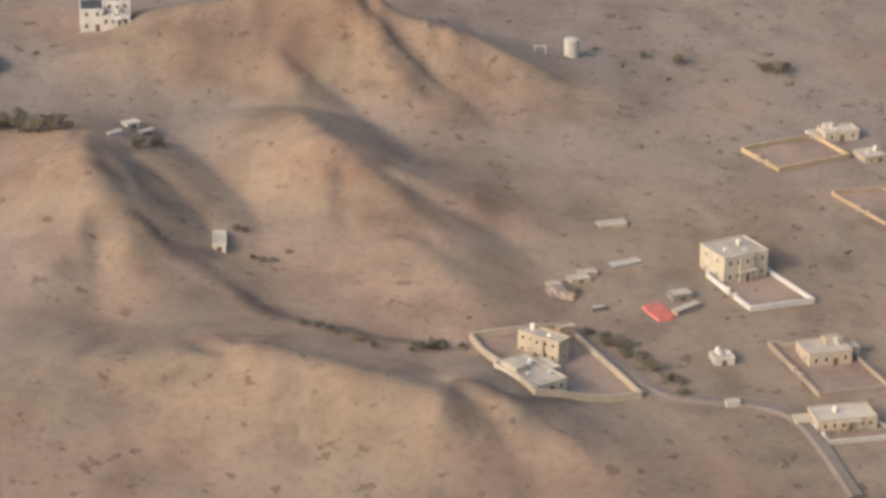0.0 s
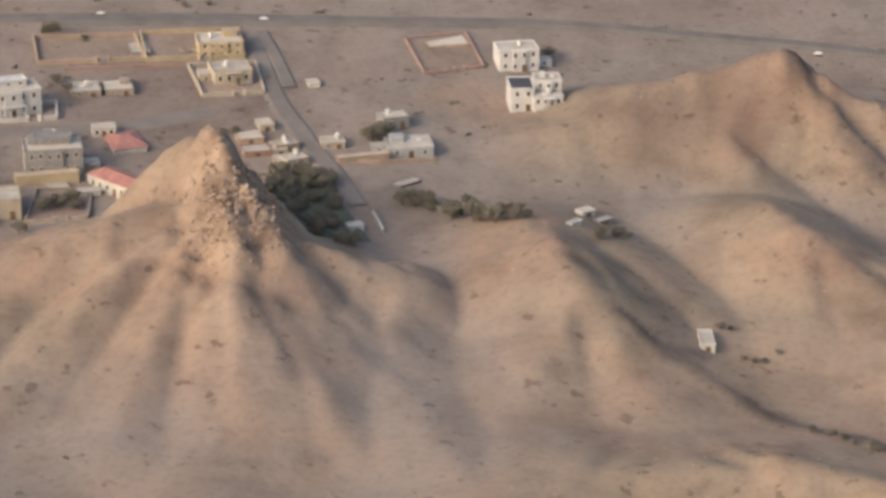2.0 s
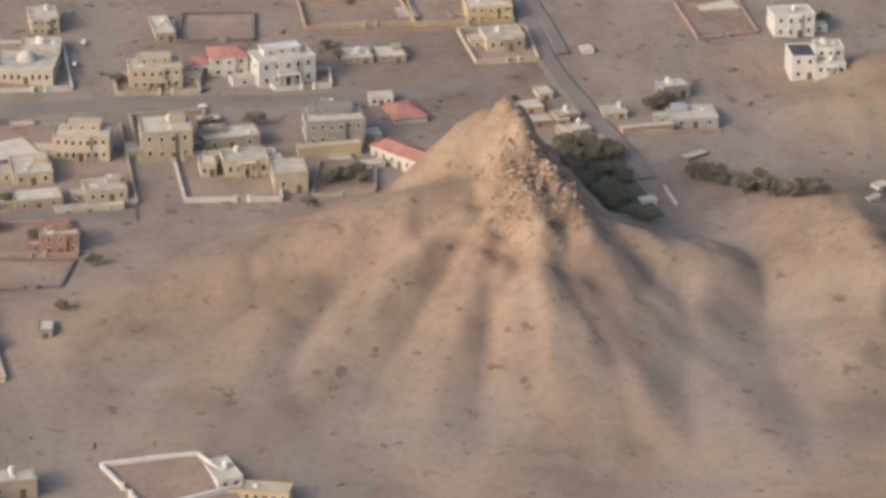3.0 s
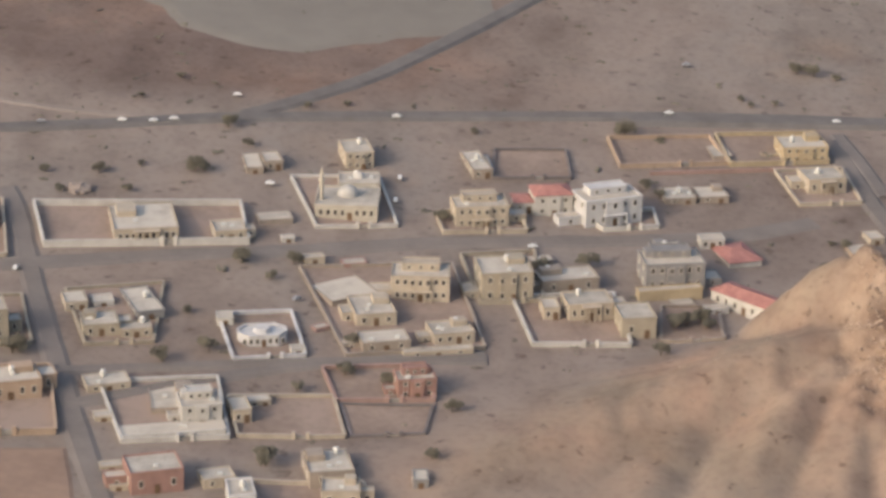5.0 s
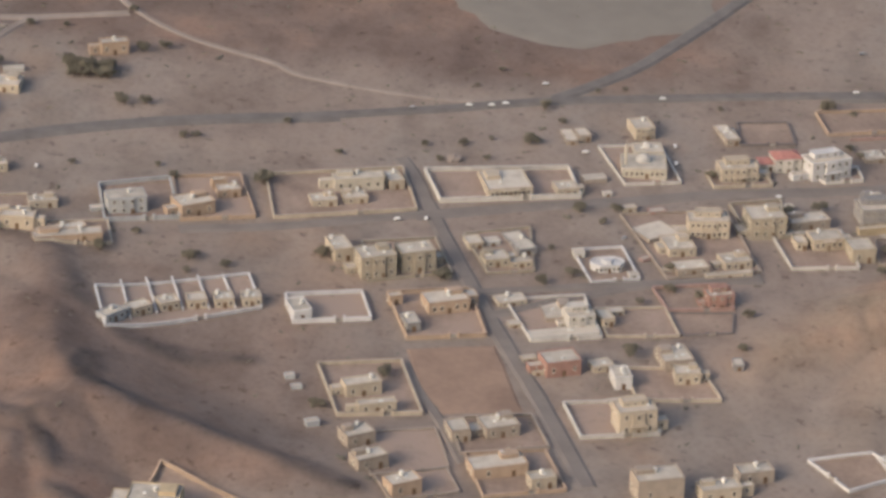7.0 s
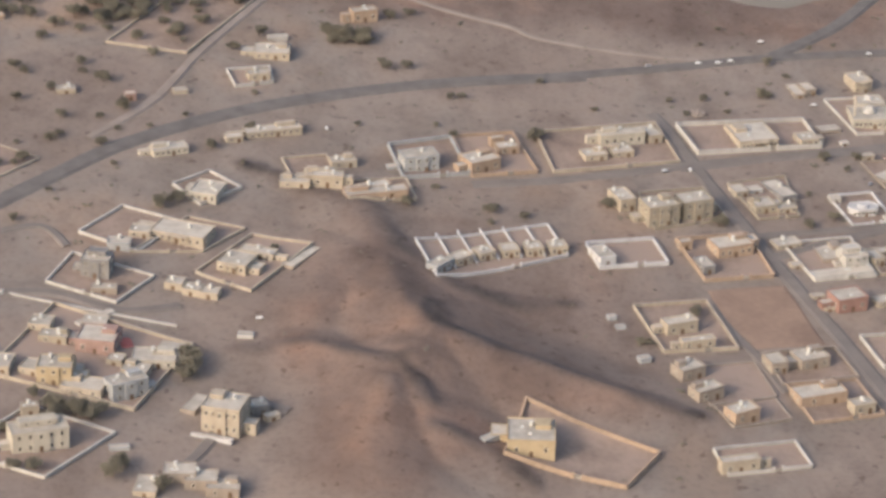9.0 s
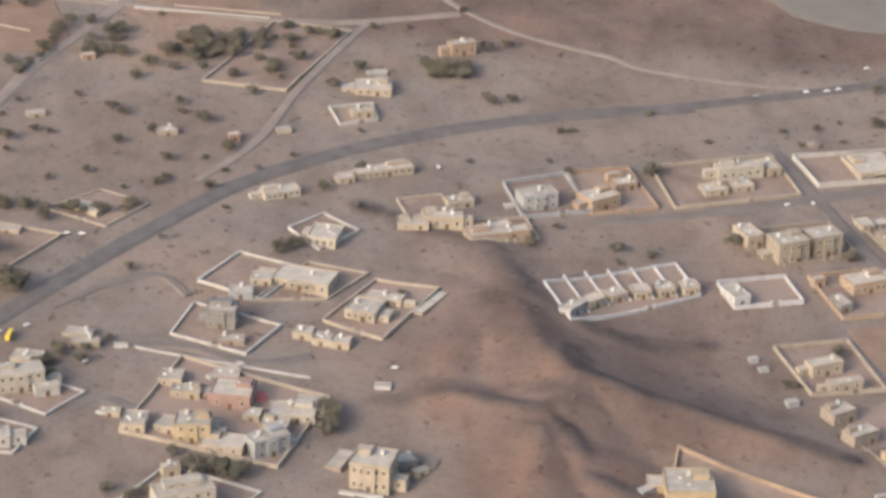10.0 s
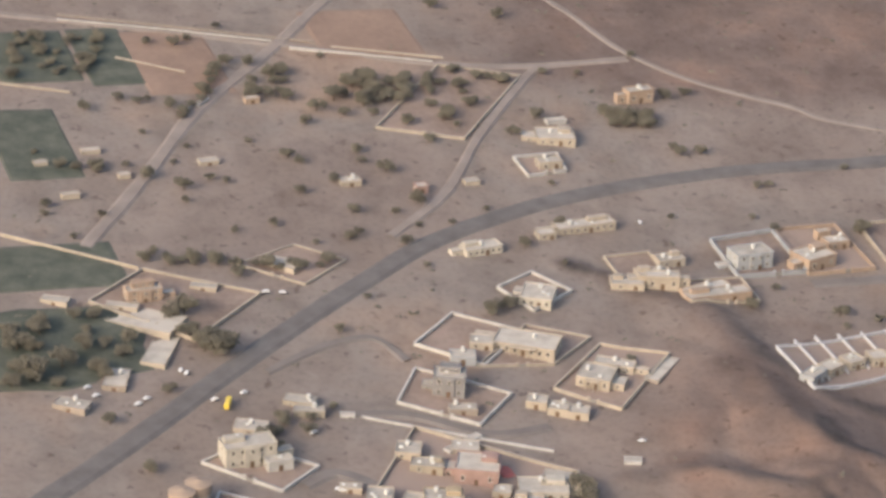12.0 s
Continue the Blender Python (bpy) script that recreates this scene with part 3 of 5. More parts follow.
    if wins:
        for f in range(floors):
            z = f * sh + sh * 0.3
            wh = min(sh * 0.42, 0.34)
            for i in range(wins):
                x = (i + 0.5) / wins * w * 0.92 - w * 0.46
                bay = floors > 1 and w > 1.4 and abs(x) < w * 0.16
                y = -d / 2 - (0.12 if bay else 0) - 0.002
                if f == 0 and i == wins // 2:
                    share("door", DOOR_LEAF, root, Matrix.Translation((x, y, 0)) @ Matrix.Diagonal((ww * 1.2, 0.09, min(sh * 0.62, 0.42), 1)))
                else:
                    opening(root, x, y, z, 0, ww, wh)
            if d > 0.6:
                for i in range(side):
                    y = (i + 0.5) / side * d * 0.9 - d * 0.45
                    opening(root, w / 2 + 0.002, y, z, math.pi / 2, min(0.17, ww), wh)
                    opening(root, -w / 2 - 0.002, y, z, -math.pi / 2, min(0.17, ww), wh)
    # roof pieces
    if h > 0.35 and w > 0.9 and d > 0.6 and extra not in ("redroof", "octagon"):
        if wins and rng.random() < 0.75 or extra == "tank":
            share("water_tank", TANK_MESH, root, Matrix.Translation((w * rng.uniform(-0.3, 0.3), d * rng.uniform(0, 0.3), h - lip + 0.03)))
        for n in range(rng.randint(0, 2)):
            share("roof_box", AC_MESH, root, Matrix.Translation((w * rng.uniform(-0.35, 0.35), d * rng.uniform(-0.3, 0.1), h - lip + 0.03)))
        if w > 1.5 and d > 1.1 and rng.random() < 0.6 and extra not in ("dome", "porch"):
            bm = bmesh.new()
            sx, sy = w * rng.uniform(0.14, 0.2), d * 0.18
            ox, oy = w * rng.choice((-0.25, 0.25)), d * 0.2
            add_box(bm, ox - sx, ox + sx, oy - sy, oy + sy, h - lip, h + 0.22, 0.01)
            part("stair_head", bm, wall, root)
    if wins > 2 and w > 1.5 and extra in ("", "tank", "porch") and h > 0.5:
        s = rng.choice((-1, 1))
        aw, ad, ah = w * rng.uniform(0.28, 0.42), d * rng.uniform(0.35, 0.6), (h / floors) * rng.uniform(0.62, 0.85)
        ax, ay = s * (w / 2 + aw / 2 - 0.004), d * rng.uniform(-0.1, 0.2)
        bm = bmesh.new()
        add_box(bm, ax - aw / 2, ax + aw / 2, ay - ad / 2, ay + ad / 2, -0.45, ah - 0.06, 0.01)
        wing = part("wing", bm, wall, root)
        bm = bmesh.new()
        ring(bm, aw + 0.02, ad + 0.02, 0.05, ah - 0.08, ah)
        bmesh.ops.translate(bm, verts=bm.verts, vec=(ax, ay, 0))
        part("parapet", bm, wall, wing)
        bm = bmesh.new()
        add_box(bm, ax - aw / 2 + 0.05, ax + aw / 2 - 0.05, ay - ad / 2 + 0.05, ay + ad / 2 - 0.05, ah - 0.07, ah - 0.045)
        part("roof", bm, ROOF, wing)
        opening(root, ax, ay - ad / 2 - 0.002, ah * 0.3, 0, min(0.18, aw * 0.4), ah * 0.42)
    if floors > 1 and extra in ("porch", "") and w > 1.6:
        bm = bmesh.new()
        add_box(bm, -w * 0.32, w * 0.32, -d * 0.05, d * 0.42, h - lip, h + 0.26, 0.012)
        part("upper_room", bm, wall, root)
        bm = bmesh.new()
        ring(bm, w * 0.66, d * 0.49, 0.05, h + 0.25, h + 0.32)
        bmesh.ops.translate(bm, verts=bm.verts, vec=(0, d * 0.185, 0))
        part("parapet", bm, wall, root)
        for i in range(3):
            opening(root, (i - 1) * w * 0.2, -d * 0.05 - 0.002, h + 0.03, 0, 0.16, 0.17)
    if extra == "dome":
        bm = bmesh.new()
        bmesh.ops.create_uvsphere(bm, u_segments=16, v_segments=8, radius=min(w, d) * 0.2)
        bmesh.ops.translate(bm, verts=bm.verts, vec=(0, d * 0.1, h - lip))
        part("dome", bm, PAINT["white"], root, smooth=True)
    if extra in ("porch", "hall"):
        bm = bmesh.new()
        pd, pw, ph = 0.3, w * 0.42, sh * 0.9
        add_box(bm, -pw / 2, pw / 2, -d / 2 - pd, -d / 2 - 0.13 * (floors > 1), ph - 0.07, ph, 0.01)
        part("canopy", bm, wall, root)
        for i in range(4):
            bm = bmesh.new()
            add_tube(bm, -pw / 2 + 0.06 + (pw - 0.12) * i / 3, -d / 2 - pd + 0.06, -0.3, ph - 0.07, 0.035, 0.03, 8)
            part("column", bm, wall, root)
    size = "two-storey" if floors > 1 else "low"
    more = {"redroof": " with a red tiled roof", "dome": " with a small dome", "octagon": " with eight sides", "porch": " with a columned porch", "blackroof": " with a black roof",
            "tank": " with a roof water tank", "hall": " with a porch and broad flat roof"}.get(extra, " with a flat parapet roof")
    tagged(root, f"{size} {WORDS[paint]} plastered {'house' if wins > 1 else 'outbuilding'}{more}", "house" if wins > 1 else "shed", "houses of the village")


# ---- plants ----
def crown_mesh(seed):
    rng = random.Random(seed)
    bm = bmesh.new()
    lumps = [(rng.uniform(-0.3, 0.3), rng.uniform(-0.3, 0.3), rng.uniform(0.32, 0.5), rng.uniform(0.16, 0.26)) for _ in range(8)]
    for n in range(300):
        lx, ly, lz, lr = rng.choice(lumps)
        v = Vector((rng.gauss(0, 1), rng.gauss(0, 1), rng.gauss(0, 1))).normalized() * lr * rng.uniform(0.5, 1.1)
        c = Vector((lx, ly, lz)) + Vector((v.x, v.y, v.z * 0.75))
        r = rng.uniform(0.035, 0.085)
        q = Euler((rng.uniform(0, 6), rng.uniform(0, 6), rng.uniform(0, 6))).to_matrix()
        p = [bm.verts.new(c + q @ Vector(k) * r) for k in ((1, 0, 0), (-0.5, 0.9, 0), (-0.5, -0.9, 0), (0, 0, 0.9), (0, 0, -0.5))]
        for f in ((0, 1, 3), (1, 2, 3), (2, 0, 3), (1, 0, 4), (2, 1, 4), (0, 2, 4)):
            bm.faces.new([p[i] for i in f])
    me = bpy.data.meshes.new("crown")
    bm.to_mesh(me)
    bm.free()
    me.materials.append(LEAF)
    return me


def trunk_mesh(seed):
    rng = random.Random(seed)
    bm = bmesh.new()
    add_tube(bm, 0, 0, -0.1, 0.22, 0.035, 0.022, 7)
    for n in range(4):
        a = n * 1.57 + rng.uniform(-0.4, 0.4)
        bm2 = bmesh.new()
        add_tube(bm2, 0, 0, 0, 0.34, 0.018, 0.006, 5)
        bmesh.ops.transform(bm2, matrix=Matrix.Translation((0, 0, 0.18)) @ Matrix.Rotation(a, 4, "Z") @ Matrix.Rotation(rng.uniform(0.5, 0.95), 4, "Y"), verts=bm2.verts)
        tmp = bpy.data.meshes.new("limb")
        bm2.to_mesh(tmp)
        bm2.free()
        bm.from_mesh(tmp)
        bpy.data.meshes.remove(tmp)
    me = bpy.data.meshes.new("trunk")
    bm.to_mesh(me)
    bm.free()
    me.materials.append(BARK)
    return me


CROWNS, TRUNKS = [crown_mesh(n) for n in range(6)], [trunk_mesh(n) for n in range(6)]
TREES = [0]


def tree(x, y, size):
    n = TREES[0]
    TREES[0] += 1
    root = new("tree")
    s = max(size * 1.55, 0.3)
    root.matrix_world = Matrix.Translation((x, y, at(x, y))) @ Matrix.Rotation(n * 2.4, 4, "Z") @ Matrix.Diagonal((s, s, s * 1.05, 1))
    share("trunk", TRUNKS[n % 6], root, Matrix())
    share("crown", CROWNS[(n * 5) % 6], root, Matrix())
    tagged(root, "dusty dark green thorn tree on bare soil" if s > 0.6 else "small dusty dark thorn bush on bare soil", "tree", "scattered trees")


# ---- vehicles ----
def car_body(bm):
    prof = [(-0.36, 0.06), (-0.37, 0.15), (-0.33, 0.18), (-0.22, 0.19), (-0.15, 0.27), (0.10, 0.28), (0.20, 0.19), (0.35, 0.16), (0.37, 0.10), (0.36, 0.06)]
    rings = [[bm.verts.new((x, s * (0.14 if z < 0.2 else 0.115), z)) for x, z in prof] for s in (-1, 1)]
    for i in range(len(prof)):
        j = (i + 1) % len(prof)
        bm.faces.new((rings[0][i], rings[0][j], rings[1][j], rings[1][i]))
    bm.faces.new(rings[0][::-1])
    bm.faces.new(rings[1])


def wheel_shape(bm):
    add_tube(bm, 0, 0, -0.03, 0.03, 0.055, 0.055, 12)


CAR_BODY = {k: mesh_of("body", car_body, CARPAINT[k]) for k in CARPAINT}
CAR_GLASS = mesh_of("glass", lambda bm: add_box(bm, -0.14, 0.11, -0.121, 0.121, 0.2, 0.262), GLASS)
WHEEL = mesh_of("wheel", wheel_shape, RUBBER)


def car(x, y, turn, paint):
    root = new("car")
    root.matrix_world = Matrix.Translation((x, y, at(x, y) + 0.12)) @ Matrix.Rotation(radians(turn + 14), 4, "Z") @ Matrix.Scale(0.64, 4)
    share("body", CAR_BODY[paint], root, Matrix())
    share("glass", CAR_GLASS, root, Matrix())
    for sx in (-0.23, 0.23):
        for sy in (-0.13, 0.13):
            share("wheel", WHEEL, root, Matrix.Translation((sx, sy, 0.055)) @ Matrix.Rotation(math.pi / 2, 4, "X"))
    tagged(root, f"{paint} car standing on a dusty road", "car", "parked cars")


def bus(x, y, turn, paint):
    root = new("bus")
    root.matrix_world = Matrix.Translation((x, y, at(x, y) + 0.12)) @ Matrix.Rotation(radians(turn + 14), 4, "Z") @ Matrix.Scale(0.75, 4)
    bm = bmesh.new()
    add_box(bm, -0.75, 0.75, -0.19, 0.19, 0.06, 0.48, 0.03)
    part("body", bm, CARPAINT[paint], root)
    for s in (-1, 1):
        bm = bmesh.new()
        add_box(bm, -0.68, 0.62, s * 0.19 - 0.006, s * 0.19 + 0.006, 0.28, 0.4)
        part("window_band", bm, GLASS, root)
        for sx in (-0.5, 0.5):
            share("wheel", WHEEL, root, Matrix.Translation((sx, s * 0.17, 0.06)) @ Matrix.Rotation(math.pi / 2, 4, "X"))
    tagged(root, f"{paint} bus standing beside the road", "bus")


# ---- roads and fields ----
road([(-77.3, -17.7), (-72.0, -10.7), (-63.4, 1.3), (-57.3, 9.1), (-51.7, 15.5), (-42.7, 22.1), (-30.9, 27.5), (-18.5, 30.9)], 1.90, 'asphalt')
road([(-23.5, 29.6), (-15.4, 32.3), (-9.9, 34.2), (-3.7, 36.5), (4.4, 38.7), (18.8, 42.3), (30.7, 44.5), (41.0, 45.9)], 1.50, 'asphalt')
road([(-3.4, 36.8), (-1.0, 39.2), (2.5, 43.1), (5.6, 47.8), (8.2, 52.1), (10.8, 56.6), (14.0, 61.8)], 1.50, 'asphalt')
road([(-42.4, 56.8), (-38.7, 51.6), (-35.3, 45.6), (-30.5, 41.3), (-23.9, 38.4), (-22.0, 36.9), (-17.7, 35.9), (-12.4, 35.3), (-7.1, 35.7), (-2.6, 37.3)], 0.75, 'track')
road([(-0.7, -13.3), (-3.5, -4.7), (-5.8, 1.7), (-8.2, 8.7), (-10.9, 17.0), (-12.6, 22.7), (-13.8, 25.6)], 1.50, 'street')
road([(-12.5, 17.5), (-4.9, 20.3), (1.9, 22.5), (8.4, 24.8), (15.5, 26.6), (21.7, 28.5), (26.3, 31.2)], 1.60, 'street')
road([(34.6, 21.6), (33.4, 24.6), (31.9, 27.8), (29.7, 33.0), (28.6, 37.1), (27.5, 41.4)], 1.60, 'street')
road([(27.9, 42.2), (29.2, 38.3), (30.1, 35.1)], 1.20, 'street')
road([(-27.7, 12.7), (-20.7, 14.6), (-11.7, 18.0)], 1.40, 'street')
road([(-8.0, -12.0), (-9.6, -7.6), (-11.1, -4.3), (-12.0, -1.5)], 1.00, 'street')
road([(-7.3, 5.2), (-0.9, 9.2), (4.1, 11.6), (10.6, 13.7)], 1.20, 'street')
road([(-10.5, 7.5), (-3.3, 9.6), (3.1, 11.5), (10.7, 13.2)], 1.00, 'street')
road([(-74.5, 11.1), (-70.5, 21.2), (-67.1, 30.5), (-63.5, 37.1), (-60.4, 43.0), (-56.9, 50.2), (-54.7, 54.5)], 1.30, 'track')
road([(-80.5, 43.4), (-70.5, 42.8), (-61.3, 42.1), (-50.0, 41.0), (-43.3, 41.6), (-35.1, 44.2)], 1.00, 'track')
road([(-55.0, 15.2), (-50.7, 21.8), (-47.5, 30.4), (-43.2, 39.7), (-41.6, 41.9)], 1.00, 'track')
road([(-63.9, -2.3), (-60.4, 1.0), (-57.2, 2.4), (-55.3, -0.0)], 0.90, 'street')
road([(-62.4, -14.1), (-60.4, -12.6), (-57.9, -14.0)], 1.20, 'street')
road([(-47.5, -6.5), (-51.1, -7.6), (-55.8, -6.1), (-59.4, -6.5)], 1.10, 'street')
road([(-40.1, -18.6), (-42.9, -17.8), (-45.6, -23.7), (-47.6, -26.8)], 1.10, 'street')
road([(16.7, 41.2), (29.1, 43.8), (38.7, 45.7), (45.2, 46.6), (51.7, 46.6), (61.5, 46.3), (70.1, 44.6)], 1.50, 'asphalt')
road([(68.6, 3.7), (71.1, 0.8), (73.4, -1.6), (77.6, -2.0), (79.5, -3.8), (81.2, -9.5)], 1.00, 'street')
field("mud_flat", -2.0, 56.0, 11.0, 9.5, 5, MUD, "pale dry mud flat beside the road", "ground", 0.06, square=0.1)
field("crop_field", -78.5, 8.0, 6.5, 2.8, 14, CROP_AND_SHADOW, "dark green irrigated crop field", "field", 0.06, square=0.97)
for px, py, rx, ry in ((-78.2, 37.1, 3.0, 4.0), (-73.1, 38.0, 2.0, 4.5), (-78.0, 24.3, 2.6, 5.0)):
    field("crop_field", px, py, rx, ry, 14, CROP_AND_SHADOW, "dull green irrigated crop plot", "field", 0.055, square=0.97)
for px, py, rx, ry in ((-68.2, 38.0, 3.2, 5.0), (-54.6, 44.9, 4.0, 4.0), (-8.4, -2.6, 3.0, 4.0)):
    field("fallow_field", px, py, rx, ry, 14, FALLOW, "bare reddish fallow field", "field", 0.05, square=0.97)
field("palm_grove_floor", -77.0, -1.0, 6.5, 4.5, 20, CROP_AND_SHADOW, "dark green planted garden", "field", 0.05)

# ---- houses and walls ----
compound([(-10.80, 19.75), (-1.30, 22.30), (-2.25, 26.30), (-12.06, 23.92)], 0.37, 'white')
compound([(1.70, 24.73), (5.58, 25.78), (4.20, 31.06), (-0.14, 30.00)], 0.21, 'white')
compound([(9.93, 32.34), (13.89, 33.31), (13.48, 36.63), (9.84, 35.72)], 0.18, 'dark')
compound([(7.88, 25.58), (11.95, 26.67), (11.33, 29.13), (7.32, 27.65)], 0.24, 'cream')
compound([(15.70, 27.75), (18.41, 28.71), (18.11, 30.57), (14.30, 29.33)], 0.24, 'white')
compound([(16.40, 35.28), (22.04, 37.02), (21.03, 40.14), (15.66, 38.65)], 0.25, 'peach')
compound([(22.10, 36.82), (27.32, 38.46), (26.65, 41.91), (21.34, 40.36)], 0.28, 'yellow')
compound([(25.60, 32.95), (28.82, 33.99), (27.98, 37.85), (24.40, 36.70)], 0.21, 'cream')
compound([(4.38, 12.24), (10.55, 14.36), (8.51, 22.36), (1.34, 20.39)], 0.19, 'tan')
compound([(10.09, 18.62), (13.05, 19.47), (12.37, 24.60), (8.86, 23.35)], 0.23, 'sand')
compound([(12.73, 15.07), (17.24, 16.00), (16.31, 20.91), (11.52, 19.52)], 0.25, 'white')
compound([(18.62, 16.77), (21.58, 17.07), (21.30, 20.88), (18.61, 20.27)], 0.17, 'tan')
compound([(-7.30, 10.71), (-4.31, 11.59), (-4.71, 17.35), (-9.07, 15.65)], 0.19, 'sand')
compound([(-0.58, 10.71), (2.57, 11.78), (1.45, 15.80), (-1.83, 14.78)], 0.22, 'bright')
compound([(-4.33, 2.59), (0.11, 3.87), (-1.06, 8.93), (-6.11, 7.41)], 0.24, 'white')
compound([(0.45, 4.09), (5.01, 4.85), (4.17, 8.35), (-0.35, 7.39)], 0.21, 'cream')
compound([(4.33, 8.00), (8.64, 8.94), (7.78, 12.03), (3.42, 10.80)], 0.22, 'pink')
compound([(5.29, 4.98), (8.43, 5.55), (8.57, 8.42), (4.53, 7.81)], 0.12, 'dark')
compound([(2.23, -3.20), (7.43, -2.60), (6.15, 0.79), (1.51, 0.46)], 0.24, 'cream')
compound([(-1.15, -8.11), (3.61, -6.87), (3.02, -3.23), (-2.23, -4.44)], 0.27, 'white')
compound([(-21.66, 15.29), (-12.32, 18.27), (-13.63, 24.00), (-22.77, 21.12)], 0.28, 'cream')
compound([(-27.67, 13.77), (-22.89, 15.20), (-24.46, 20.77), (-28.92, 19.53)], 0.28, 'peach')
compound([(-32.57, 12.75), (-27.78, 14.06), (-29.09, 19.33), (-33.60, 17.44)], 0.32, 'pale')
compound([(-36.42, 8.33), (-31.69, 9.87), (-32.39, 12.80), (-37.03, 11.66)], 0.20, 'cream')
compound([(-40.14, 10.34), (-36.96, 10.76), (-38.07, 15.33), (-41.19, 14.29)], 0.20, 'cream')
compound([(-30.55, -1.52), (-21.37, 3.56), (-22.58, 7.57), (-31.88, 3.59)], 0.23, 'bright')
compound([(-19.28, 2.13), (-14.43, 3.40), (-15.26, 6.66), (-20.02, 5.31)], 0.31, 'bright')
compound([(-15.00, 8.16), (-9.63, 10.30), (-10.93, 14.65), (-15.70, 13.24)], 0.20, 'sand')
compound([(-12.08, 1.48), (-7.18, 2.74), (-8.45, 8.32), (-13.64, 6.82)], 0.31, 'peach')
compound([(-15.72, -8.18), (-10.70, -7.09), (-12.28, -1.28), (-17.34, -2.62)], 0.30, 'cream')
compound([(-13.34, -14.60), (-8.83, -12.55), (-9.85, -8.52), (-14.15, -9.79)], 0.15, 'tan')
compound([(-12.06, -16.91), (-8.17, -15.08), (-8.99, -12.70), (-13.19, -14.39)], 0.15, 'tan')
compound([(-8.23, -11.10), (-3.02, -9.51), (-4.16, -6.05), (-9.05, -7.37)], 0.22, 'tan')
compound([(-6.75, -15.42), (-1.97, -13.89), (-3.25, -9.86), (-8.00, -11.06)], 0.22, 'peach')
compound([(-26.89, -22.35), (-19.43, -24.28), (-17.05, -20.31), (-25.24, -16.21)], 0.35, 'peach')
compound([(-59.18, -16.24), (-49.72, -19.32), (-46.42, -11.49), (-55.55, -7.54)], 0.27, 'cream')
compound([(-60.03, -25.13), (-54.54, -27.30), (-50.67, -22.04), (-56.18, -19.70)], 0.23, 'white')
compound([(-54.69, 1.88), (-50.58, -0.11), (-47.74, 4.18), (-51.97, 5.82)], 0.23, 'white')
compound([(-51.04, -0.16), (-46.28, 0.52), (-43.52, 4.01), (-47.46, 5.02)], 0.19, 'cream')
compound([(-56.32, -4.86), (-51.60, -6.80), (-49.33, -3.15), (-54.89, -0.92)], 0.22, 'white')
compound([(-46.64, -2.22), (-42.89, -4.60), (-38.88, 2.14), (-43.03, 3.23)], 0.23, 'cream')
compound([(-48.72, 9.41), (-46.70, 6.82), (-43.92, 9.60), (-46.27, 11.64)], 0.23, 'white')
compound([(-44.83, 24.66), (-42.08, 25.87), (-42.42, 28.25), (-45.57, 27.20)], 0.25, 'white')
compound([(-54.73, 30.20), (-48.67, 29.50), (-43.55, 39.86), (-49.41, 40.56)], 0.21, 'cream')
compound([(-74.31, 4.43), (-68.01, 0.75), (-63.76, 6.79), (-71.00, 8.74)], 0.23, 'cream')
compound([(-68.04, -12.46), (-63.63, -14.86), (-61.40, -12.13), (-65.63, -10.36)], 0.21, 'white')
compound([(-65.07, 10.22), (-60.94, 8.32), (-58.15, 11.71), (-61.35, 13.22)], 0.15, 'cream')
compound([(-68.25, -19.06), (-65.33, -19.14), (-64.04, -16.43), (-67.12, -15.34)], 0.19, 'white')
compound([(78.64, 25.38), (80.47, 23.20), (84.48, 25.54), (82.79, 27.79)], 0.26, 'yellow')
compound([(83.09, 20.88), (85.59, 17.69), (88.01, 20.03), (85.84, 21.87)], 0.22, 'peach')
compound([(75.77, 10.54), (77.72, 7.25), (80.95, 8.56), (78.69, 11.72)], 0.27, 'bright')
compound([(78.33, 3.89), (80.33, -0.73), (83.78, 0.45), (82.14, 3.90)], 0.24, 'tan')
compound([(79.59, -3.02), (80.38, -5.03), (83.65, -3.98), (82.29, -2.12)], 0.20, 'white')
compound([(64.01, 2.15), (67.00, -4.19), (71.94, -2.03), (68.56, 3.94)], 0.35, 'cream')
compound([(37.24, 38.25), (40.46, 39.82), (39.27, 44.33), (35.99, 42.69)], 0.16, 'pink')
compound([(12.42, -8.42), (14.68, -11.22), (18.29, -9.10), (16.28, -7.41)], 0.21, 'bright')
compound([(-12.94, -22.12), (-7.51, -20.49), (-8.30, -17.79), (-13.64, -19.57)], 0.24, 'white')
house(-6.54, 22.94, 14.4, 3.09, 3.49, 0.81, 'cream', 1, 9, 'hall')
house(-6.53, 24.67, 19.4, 1.20, 0.93, 0.24, 'terracotta', 1, 2, '')
house(-2.40, 23.04, 17.8, 1.52, 1.49, 0.64, 'cream', 1, 3, '')
house(-2.22, 31.15, 13.9, 0.86, 2.21, 0.36, 'tan', 1, 1, '')
house(-1.29, 31.39, 18.0, 0.90, 1.51, 0.55, 'tan', 1, 2, '')
house(-0.42, 25.28, 17.7, 1.66, 1.08, 0.27, 'tan', 1, 0, '')
house(0.47, 23.16, 18.9, 0.62, 0.45, 0.26, 'white', 1, 1, '')
house(2.99, 27.31, 2.0, 3.09, 2.76, 0.83, 'ivory', 1, 8, 'dome')
house(3.32, 29.86, 6.5, 2.04, 1.66, 0.60, 'ivory', 1, 4, 'dome')
house(2.88, 32.96, 16.4, 1.47, 2.04, 0.91, 'cream', 2, 4, '')
house(9.01, 33.64, 17.5, 1.01, 2.91, 0.55, 'tan', 1, 2, '')
